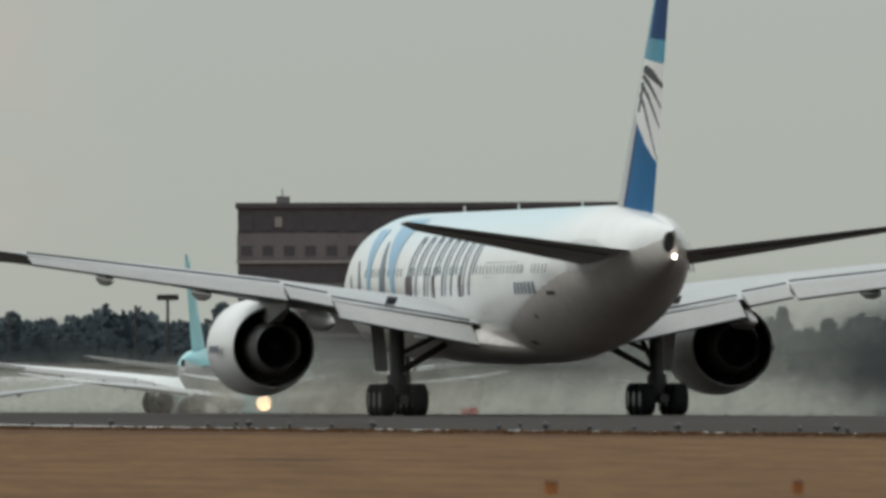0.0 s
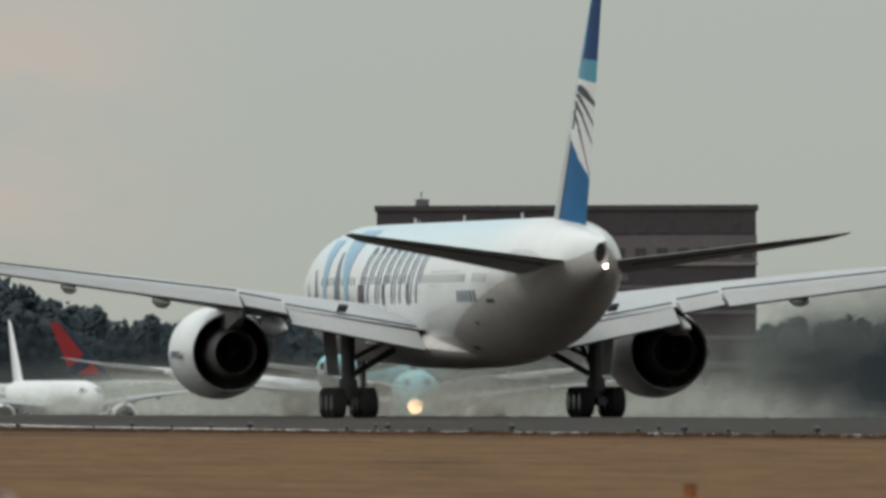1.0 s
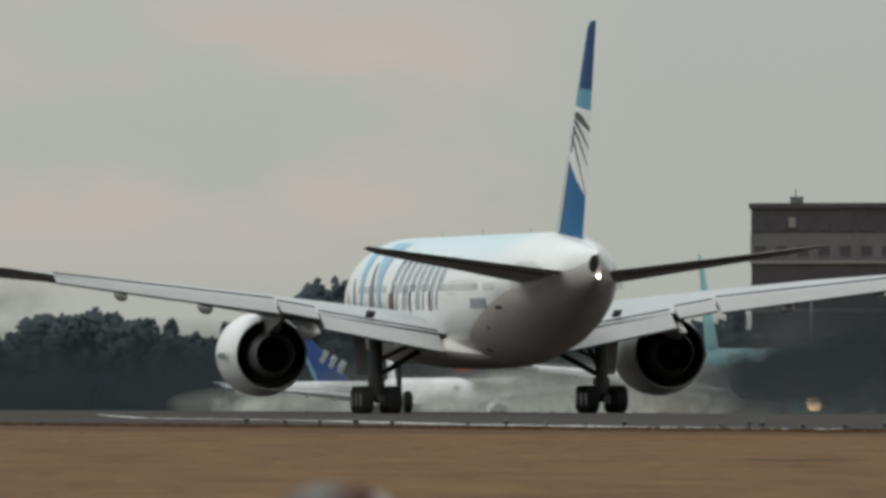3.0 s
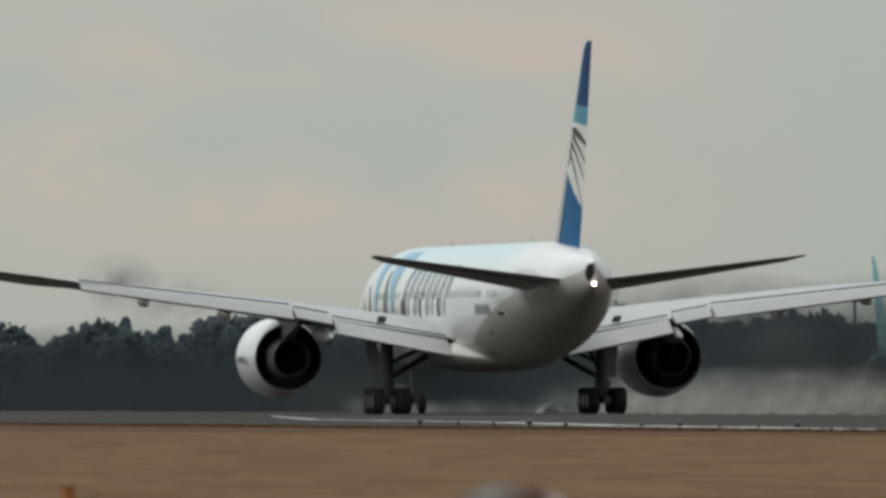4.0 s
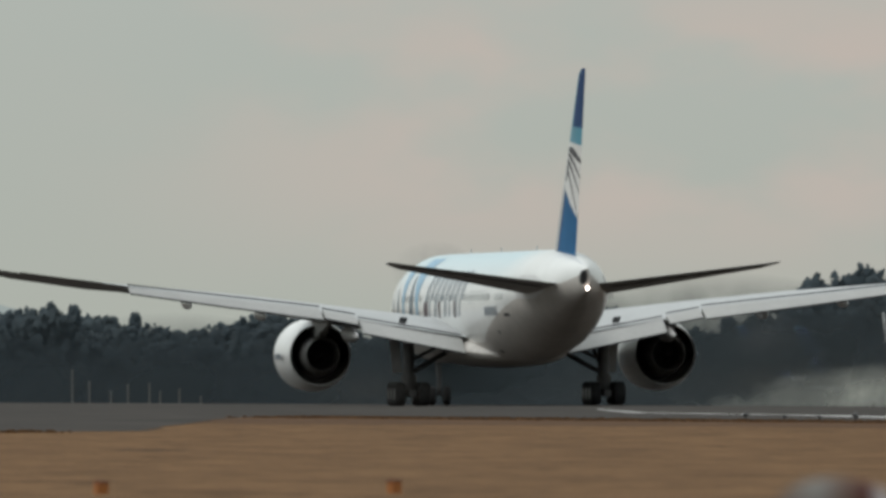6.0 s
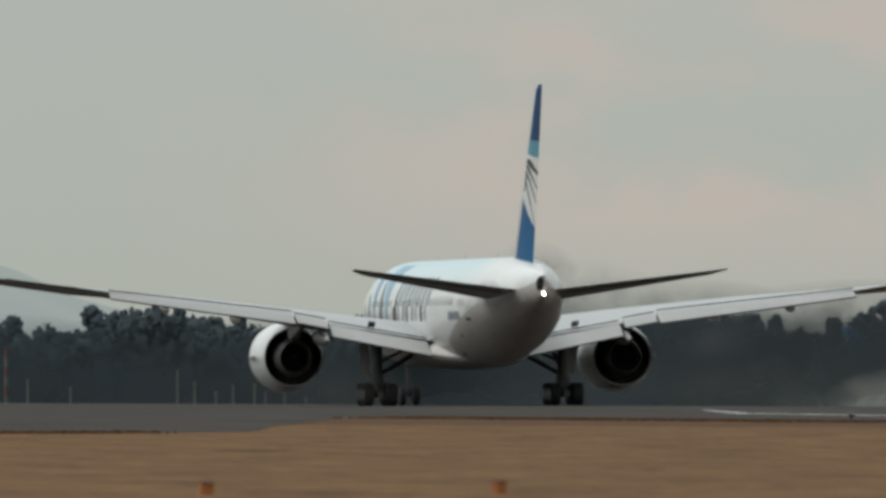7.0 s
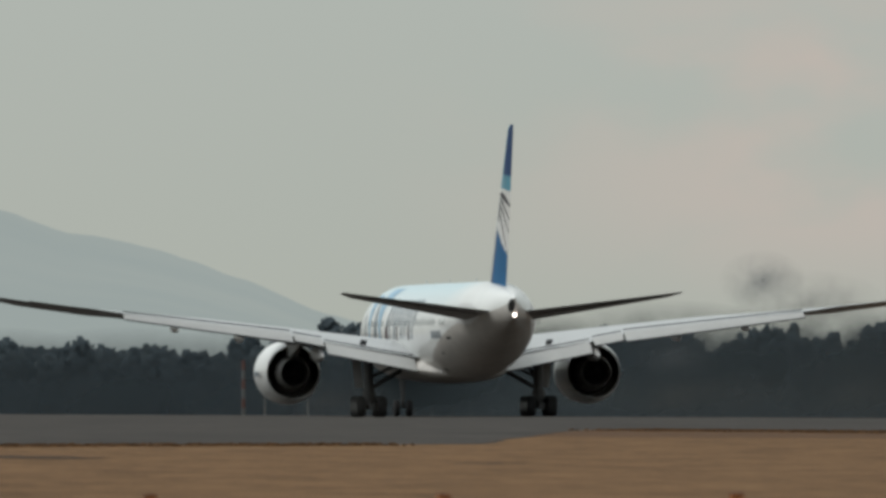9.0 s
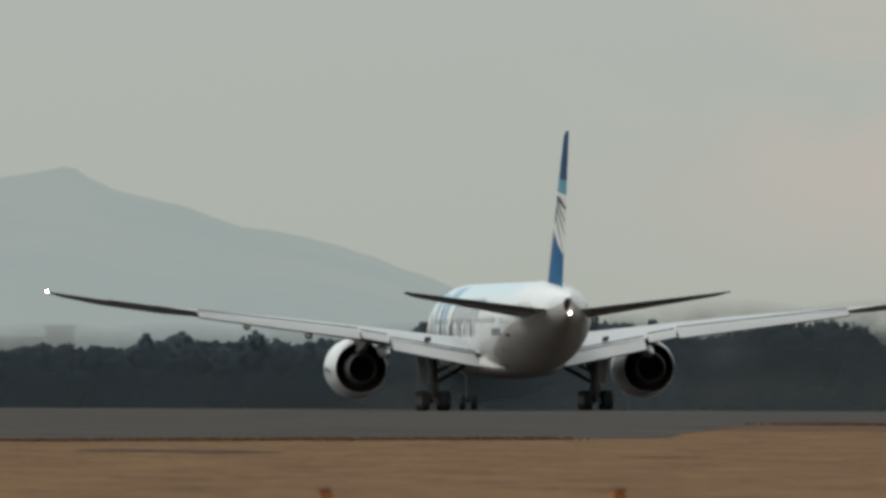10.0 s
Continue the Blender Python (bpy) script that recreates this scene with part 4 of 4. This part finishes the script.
def build_trees():
    protos = []
    for k in range(7):
        pointed = k in (1, 4)
        protos.append((crown_mesh(40 + k, pointed, M_LEAF if k % 2 == 0 else M_LEAF2), trunk_mesh(70 + k)))
    tops = [(4.0, 0.115), (4.65, 0.118), (4.95, 0.13), (5.05, 0.142), (5.15, 0.146), (5.3, 0.14), (5.5, 0.128), (5.64, 0.145), (5.78, 0.152), (5.95, 0.168), (6.0, 0.158), (6.1, 0.17), (6.18, 0.13), (6.32, 0.142), (6.42, 0.14), (6.5, 0.155), (6.6, 0.138), (6.72, 0.125), (6.86, 0.158), (6.95, 0.14),
            (7.05, 0.16), (7.2, 0.18), (7.28, 0.185), (7.36, 0.16), (7.42, 0.132), (7.5, 0.132), (7.62, 0.15), (7.72, 0.20), (7.76, 0.235), (7.9, 0.245), (7.98, 0.22), (8.06, 0.17), (8.16, 0.155), (8.3, 0.165), (8.45, 0.178), (8.6, 0.162), (8.75, 0.16), (9.2, 0.15), (10.0, 0.15), (11.2, 0.15)]
    rnd = random.Random(5)
    az = 4.35
    made = {}
    while az < 10.9:
        for (a, p), (b, q) in zip(tops, tops[1:]):
            if a <= az <= b:
                e = p + (q - p) * (az - a) / (b - a)
        for row in range(3):
            dist = 3440 + 26 * row + rnd.uniform(-9, 9)
            a2 = az + rnd.uniform(-0.02, 0.02)
            x, y = spot(a2, dist)
            zb = ground_z(x, y) - 0.2
            h = EYE_Z + dist * radians(e) - zb
            h *= (rnd.uniform(0.78, 1.05), rnd.uniform(0.80, 1.06), rnd.uniform(0.82, 1.04))[row]
            k = rnd.choice((0, 2, 3, 5, 6, 0, 2, 3, 5, 6, 0, 2, 5, 6, 0, 2, 3, 5, 6, 0, 3, 1, 4, 1, 4, 1, 4))
            h *= 0.99 + 0.09 * ease(a2, 5.3, 5.95)
            if k in (1, 4):
                h *= 0.92
            wide = rnd.uniform(0.75, 1.35) * (12.5 / h if k not in (1, 4) else 11.0 / h) ** 0.35
            tree = tagged(new("tree"), "tall pointed dark evergreen tree in the wood's edge" if k in (1, 4) else "broad dark evergreen tree in the wood's edge", "tree", group="trees behind the airfield")
            tree.matrix_basis = pose(x, y, zb, 0, 0, rnd.uniform(0, 360)) @ Matrix.Diagonal((h * wide, h * wide, h, 1))
            put("crown", protos[k][0], tree)
            put("trunk", protos[k][1], tree)
        az += 0.052 * rnd.uniform(0.75, 1.25)
    # undergrowth that fills the wood below the crowns
    verts, faces = [], []
    rnd = random.Random(8)
    for i in range(16000):
        a2 = rnd.uniform(4.3, 10.95)
        dist = rnd.uniform(3425, 3530)
        for (a, p), (b, q) in zip(tops, tops[1:]):
            if a <= a2 <= b:
                e = p + (q - p) * (a2 - a) / (b - a)
        x, y = spot(a2, dist)
        zb = ground_z(x, y)
        c = Vector((x, y, zb + rnd.uniform(0, 0.86) * (EYE_Z + dist * radians(e) - zb)))
        s = rnd.uniform(0.4, 0.9)
        b = len(verts)
        for k in range(5):
            t = 2 * math.pi * k / 5 + rnd.uniform(-0.3, 0.3)
            verts.append(c + Vector((math.cos(t) * s, rnd.uniform(-0.4, 0.4) * s, math.sin(t) * s)))
        verts.append(c + Vector((0, -0.6 * s, 0.2 * s)))
        for k in range(5):
            faces.append((b + k, b + (k + 1) % 5, b + 5))
    tagged(put("undergrowth", leafy("undergrowth", verts, faces, [(0, -0.85, 0.5)] * len(verts), M_LEAF)), "dark undergrowth filling the far wood", "undergrowth", kind="stuff")


build_trees()


# ---- small things along the runway ----
def edge_light():
    thing = tagged(new("edge_light"), "small raised runway edge light with pale lens", "runway light", group="runway edge lights")
    put("stem", flip_out(mesh("stem", *loft(spin([(0, 0.09), (0.02, 0.09), (0.03, 0.035), (0.17, 0.035)], "z", 12)), M_GEAR)), thing)
    put("housing", flip_out(mesh("housing", *loft(spin([(0.15, 0.05), (0.17, 0.12), (0.25, 0.13), (0.275, 0.09)], "z", 16)), M_DKBOX)), thing)
    put("lens", flip_out(mesh("lens", *loft(spin([(0.27, 0.05), (0.31, 0.05), (0.34, 0.032), (0.35, 0.01)], "z", 16)), M_LENS)), thing)
    return thing


def build_patches():
    rnd = random.Random(9)
    slab("verge", ragged([(108.2, 470), (108.2, 958), (98, 884), (88, 800), (92, 720), (100, 600), (105, 500)], 5.0, 1.6, 12), 0.0025, M_VERGE, "darker trodden grass verge along the runway", "verge")
    for az, dist, w, d in ((5.06, 545, 1.9, 20), (7.75, 640, 0.55, 5), (6.2, 480, 0.7, 5), (8.9, 430, 0.9, 6)):
        x, y = spot(az, dist)
        out = []
        for j in range(26):
            t = 2 * math.pi * j / 26
            r = rnd.uniform(0.7, 1.1)
            out.append((x + w * r * math.cos(t), y + d * r * math.sin(t)))
        slab("bare_soil", out, 0.005, M_SOIL, "dark bare soil patch in the dry grass", "soil")


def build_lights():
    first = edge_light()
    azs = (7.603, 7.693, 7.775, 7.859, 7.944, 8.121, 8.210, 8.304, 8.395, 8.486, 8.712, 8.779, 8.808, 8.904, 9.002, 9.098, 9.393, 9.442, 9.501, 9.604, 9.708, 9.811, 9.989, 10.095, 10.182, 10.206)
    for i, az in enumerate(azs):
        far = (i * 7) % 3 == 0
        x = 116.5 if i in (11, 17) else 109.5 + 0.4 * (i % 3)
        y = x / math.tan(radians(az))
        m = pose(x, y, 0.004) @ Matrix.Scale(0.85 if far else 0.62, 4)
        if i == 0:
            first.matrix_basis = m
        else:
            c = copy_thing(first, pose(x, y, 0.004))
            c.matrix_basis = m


def build_stakes():
    proto = None
    for k, az in enumerate((5.412, 6.096, 6.781, 9.515, 10.09)):
        x, y = spot(az, 291)
        m = pose(x, y, 0, 1.5 * ((k * 5) % 3 - 1), 1.2 * ((k * 3) % 4 - 1.5), 20 * k)
        if proto is None:
            proto = tagged(new("marker_stake"), "short weathered orange wooden stake in the grass", "stake", group="stakes in the grass")
            part("post", box(-0.075, 0.075, -0.06, 0.06, -0.05, 0.135, 0.012), M_ORANGE, proto)
            part("cap", box(-0.082, 0.082, -0.066, 0.066, 0.137, 0.158, 0.008), M_WREDD, proto)
            proto.matrix_basis = m
        else:
            copy_thing(proto, m)


def build_marker():
    """A low domed marker, pale on one flank and rusty red on the other."""
    x, y = spot(7.81, 118)
    thing = tagged(new("domed_marker"), "low domed marker, pale and rusty red, in the grass", "marker")
    thing.matrix_basis = pose(x, y, 0, 0, 0, -8)
    v, f = loft(spin([(0, 0.33), (0.3, 0.335), (0.6, 0.33), (0.72, 0.30), (0.79, 0.24), (0.835, 0.15), (0.85, 0.05), (0.853, 0.01)], "z", 32))
    put("dome", flip_out(mesh("dome", v, f, M_DOME)), thing)
    put("rim", flip_out(mesh("rim", *loft(spin([(0, 0.37), (0.05, 0.37), (0.06, 0.34)], "z", 32)), M_DKBOX)), thing)


def build_poles():
    """A red and white mast and pale posts before the wood."""
    x, y = spot(5.63, 2050)
    mast = tagged(new("banded_mast"), "red and white banded mast beyond the runway", "mast")
    zb = ground_z(x, y)
    mast.matrix_basis = pose(x, y, zb)
    for k in range(6):
        put("band", flip_out(mesh("band", *bar((0, 0, 0.8 * k + 0.0), (0, 0, 0.8 * k + 0.8), 0.17, 0.17, 10), M_POLE if k % 2 == 0 else M_DULLRED)), mast)
    proto = None
    for az, h in ((6.03, 3.0), (6.07, 3.6), (6.12, 2.8), (6.16, 3.5), (6.21, 3.7), (6.235, 3.0), (6.28, 3.3), (5.68, 3.2), (5.78, 2.6), (6.33, 2.7)):
        x, y = spot(az, 2300)
        zb = ground_z(x, y)
        m = pose(x, y, zb)
        if proto is None:
            proto = tagged(new("pale_post"), "thin pale post before the dark wood", "post", group="pale posts")
            put("shaft", flip_out(mesh("shaft", *bar((0, 0, 0), (0, 0, 4.2), 0.11, 0.09, 8), M_POLE)), proto)
            put("cap", flip_out(mesh("cap", *bar((0, 0, 4.2), (0, 0, 4.35), 0.12, 0.1, 8), M_POLE)), proto)
            proto.matrix_basis = m
        else:
            copy_thing(proto, m).location.z = zb + (h - 4.6)
    # lighting mast over the trees
    for az, top, arm in ((8.62, 13.0, 1.0), (8.545, 12.3, 0.0), (8.25, 11.3, 0.0)):
        x, y = spot(az, 3380)
        zb = ground_z(x, y)
        lm = tagged(new("lighting_mast"), "tall dark apron lighting mast over the trees", "mast")
        lm.matrix_basis = pose(x, y, zb)
        put("shaft", flip_out(mesh("shaft", *bar((0, 0, 0), (0, 0, top - zb), 0.35, 0.2, 10), M_DKBOX)), lm)
        if arm:
            part("floodlights", box(-1.5, 1.5, -0.4, 0.4, top - zb, top - zb + 0.8, 0.1), M_DKBOX, lm)
    # low red vehicle on the apron
    for az, dist in ((9.36, 2235),):
        x, y = spot(az, dist)
        zb = ground_z(x, y)
        car = tagged(new("apron_tug"), "low red apron vehicle beyond the runway", "vehicle")
        car.matrix_basis = pose(x, y, zb, 0, 0, -9)
        part("body", box(-2.4, 2.4, -1, 1, 0.5, 1.9, 0.2), M_RED, car)
        part("cab", box(-2.2, -0.6, -0.9, 0.9, 1.9, 2.6, 0.15), M_RED, car)
        for wx in (-1.6, 1.6):
            for wy in (-0.9, 0.9):
                put("wheel", flip_out(mesh("wheel", *loft(spin([(-0.15, 0.3), (-0.13, 0.5), (0.13, 0.5), (0.15, 0.3)], "y", 18, (wx, wy, 0.5))), M_TYRE)), car)


def build_tufts():
    """Dry grass tufts over the near field and along the edge of the paving."""
    rnd = random.Random(21)
    verts, faces = [], []

    def tuft(x, y, h, w):
        for k in range(4):
            a = rnd.uniform(0, 6.28)
            dx, dy = math.cos(a) * w, math.sin(a) * w
            b = len(verts)
            ox, oy = x + rnd.uniform(-w, w), y + rnd.uniform(-w, w)
            hh = h * rnd.uniform(0.6, 1.1)
            verts.extend(((ox - dx, oy - dy, -0.01), (ox + dx, oy + dy, -0.01), (ox + dx * 0.7, oy + dy * 0.7, hh * 0.8), (ox + rnd.uniform(-w, w) * 0.4, oy, hh), (ox - dx * 0.7, oy - dy * 0.7, hh * 0.75)))
            faces.append((b, b + 1, b + 2, b + 3, b + 4))

    for i in range(9000):
        if i % 3:
            y = rnd.uniform(430, 930)
            x = (108.6 if y < 780 else 107.5) - rnd.random() ** 2 * 3.5
        else:
            x = rnd.uniform(18, 69)
            y = 664.5 - rnd.random() ** 2 * 12
        tuft(x, y, rnd.uniform(0.03, 0.09), rnd.uniform(0.04, 0.12))
    tagged(put("grass_tufts", mesh("grass_tufts", verts, faces, M_TUFT, smooth=False)), "short dry brown grass tufts", "grass", kind="stuff")


build_ground()
build_paving()
build_patches()
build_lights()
build_stakes()
build_marker()
build_poles()
build_tufts()


# ---- smoke ----
def puff(name, label, mat, w, d, h, seed):
    """A thin, uneven lens of smoke."""
    rnd = random.Random(seed)
    rings = []
    for i in range(13):
        t = math.pi * i / 12
        rings.append([(w * math.sin(t) * math.cos(2 * math.pi * j / 20) * rnd.uniform(0.95, 1.05), d * math.sin(t) * math.sin(2 * math.pi * j / 20), -h * math.cos(t)) for j in range(20)])
    # one open half only, so that each puff is a single veil
    v, f = loft([r[10:] + r[:1] for r in rings], cap=False, closed=False)
    ob = put(name, mesh(name, v, f, mat))
    ob.visible_shadow = False
    return tagged(ob, label, "smoke")


SMOKE_A = puff("smoke_puff", "dark grey smoke puff drifting over the trees", M_SMOKE, 4.3, 1.0, 3.0, 1)
SMOKE_B = puff("smoke_puff", "thin grey smoke wisp drifting over the trees", M_WISP, 7.5, 1.0, 3.2, 2)
BLAST = []
for k, (bx, by, bz, bw, bh) in enumerate(((-9.5, -14, 1.1, 5.5, 1.3), (12.5, -14, 1.3, 7, 1.5))):
    BLAST.append((puff("jet_dust", "thin brownish dust blown up behind the engines", M_BLAST, bw, 0.8, bh, 10 + k), bx, by, bz))
# dark veils set ahead of the jet; their colour stands in for blurred background
for k, (bx, by, bz, bw, bh) in enumerate(((17, 112, 2.7, 10, 4.6), (27, 114, 2.7, 13, 5.3), (39, 116, 2.7, 14, 5.3), (50, 118, 2.7, 14, 5.3), (2, 34, 2.2, 10, 3.0))):
    BLAST.append((puff("jet_blast", "dark veil beyond the jet standing in for exhaust blur", M_SMEAR, bw, 0.8, bh, 20 + k), bx, by, bz))
BLUR_VEILS = BLAST[-5:]
for k, (bx, by, bz, bw, bh) in enumerate(((-1, 36, 1.7, 9, 2.3), (9, 38, 1.6, 8, 2.4), (19, 40, 1.4, 9, 2.3), (31, 42, 1.4, 11, 2.3))):
    BLAST.append((puff("jet_blast", "grey exhaust haze low over the runway", M_LOWHAZE, bw, 0.8, bh, 40 + k), bx, by, bz))
BLAST.append((puff("jet_wisp", "thin pale exhaust wisp behind the engine", M_WISP, 3.2, 0.6, 1.5, 60), 13.6, -6, 3.9))
# dark blue-grey sheets stand in for air haze and flatten the wood's tones
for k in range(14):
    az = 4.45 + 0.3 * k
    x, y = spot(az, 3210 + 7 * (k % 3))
    puff("haze_veil", "dark blue-grey veil standing in for air haze before the wood", M_AIR, 21, 1.0, 9.2, 50 + k).matrix_basis = pose(x, y, 1.5, 0, 0, -az)
for k, (az, z, w, h, dist) in enumerate((
        (7.62, -0.6, 10, 2.2, 2700), (7.85, -0.4, 10, 2.4, 2705), (8.06, -0.2, 9, 2.2, 2500), (8.25, 0.0, 14, 3.4, 2700), (8.5, 0.0, 15, 3.2, 2710), (8.72, -0.2, 13, 3.0, 2720),
        (8.22, 0.2, 9, 3.0, 2690), (8.42, 0.4, 10, 3.2, 2694), (8.62, 0.2, 8, 2.8, 2720), (9.0, -0.2, 11, 2.6, 2480), (9.2, -0.2, 11, 2.6, 2486), (9.4, -0.1, 13, 2.8, 2296),
        (9.62, 0.0, 13, 2.8, 2299), (9.85, 0.0, 14, 2.8, 2302), (10.05, 0.0, 13, 2.8, 2305), (10.28, 0.0, 15, 2.8, 2308))):
    x, y = spot(az, dist)
    puff("white_mist", "white exhaust mist lying over the apron", M_MIST, w, 0.8, h, 80 + k).matrix_basis = pose(x, y, z, 0, 0, -az)
DRIFT = []
for k, (az, w, h) in enumerate(((0.0, 6, 1.6), (0.15, 7, 1.9), (0.31, 7, 2.0), (0.48, 8, 1.9))):
    DRIFT.append((puff("white_mist", "white exhaust mist drifting low over the runway", M_NEARMIST, w, 0.6, h, 110 + k), az, 1340 + 3 * k))
# exhaust haze that hangs over the apron
for k, (az, dist, z, w, h) in enumerate((
        (8.1, 2740, 0.4, 20, 4.4), (8.45, 2750, 0.6, 22, 5.0), (8.95, 2670, 0.8, 20, 5.6), (9.2, 2490, 1.0, 16, 6.0), (9.6, 2365, 1.2, 26, 7.0), (10.0, 2335, 1.2, 26, 7.2), (10.45, 2345, 1.0, 26, 6.6),
        (8.93, 2441, 3.2, 9, 5.6), (9.02, 2372, 1.6, 10, 4.6), (9.76, 2322, 6.2, 7, 6.8), (9.98, 2325, 7.0, 10, 5.6), (10.24, 2328, 6.6, 11, 5.4))):
    x, y = spot(az, dist)
    puff("haze_bank", "pale exhaust haze hanging over the apron", M_HAZE, w, 1.0, h, 30 + k).matrix_basis = pose(x, y, z, 0, 0, -az)


def motions():
    """All that moves: the jet on its take-off run, the taxiing jet and the smoke."""
    walk(HERO, [(t, pose(RUN_X, y, 0.004)) for t, y in TAKEOFF])
    for ob, bx, by, bz in BLAST:
        # the dark blur veils slide in from the side between 2.4 and 4.2 seconds
        late = 24.0 if any(ob is q[0] for q in BLUR_VEILS) else 0.0
        walk(ob, [(t, pose(RUN_X + bx + late * (1 - ease(t, 2.4, 4.2)), y + by, bz)) for t, y in TAKEOFF])
    rows = []
    for t in (0.0, 2.5, 5.0, 7.5, 10.0):
        x, y = spot(8.845 + 0.028 * t, 2425 - 3.0 * t)
        rows.append((t, pose(x, y, ground_z(x, y), 0, 0, 171.6)))
    walk(TURQ_B, rows)
    for ob, az0, dist in DRIFT:
        rows = []
        for t, az in ((0.0, 8.75), (2.5, 8.34), (5.0, 7.97), (7.5, 7.76), (10.0, 7.62)):
            x, y = spot(az + az0, dist)
            rows.append((t, pose(x, y, 0.6, 0, 0, -8)))
        walk(ob, rows)
    for ob, az0, up in ((SMOKE_A, 6.95, 0.24), (SMOKE_B, 7.06, 0.19)):
        rows = []
        for t in (0.0, 2.5, 5.0, 7.5, 10.0):
            x, y = spot(az0 - 0.012 * t, 2300)
            rows.append((t, pose(x, y, EYE_Z + 2300 * radians(up + 0.003 * t), 0, 0, -7)))
        walk(ob, rows)


motions()
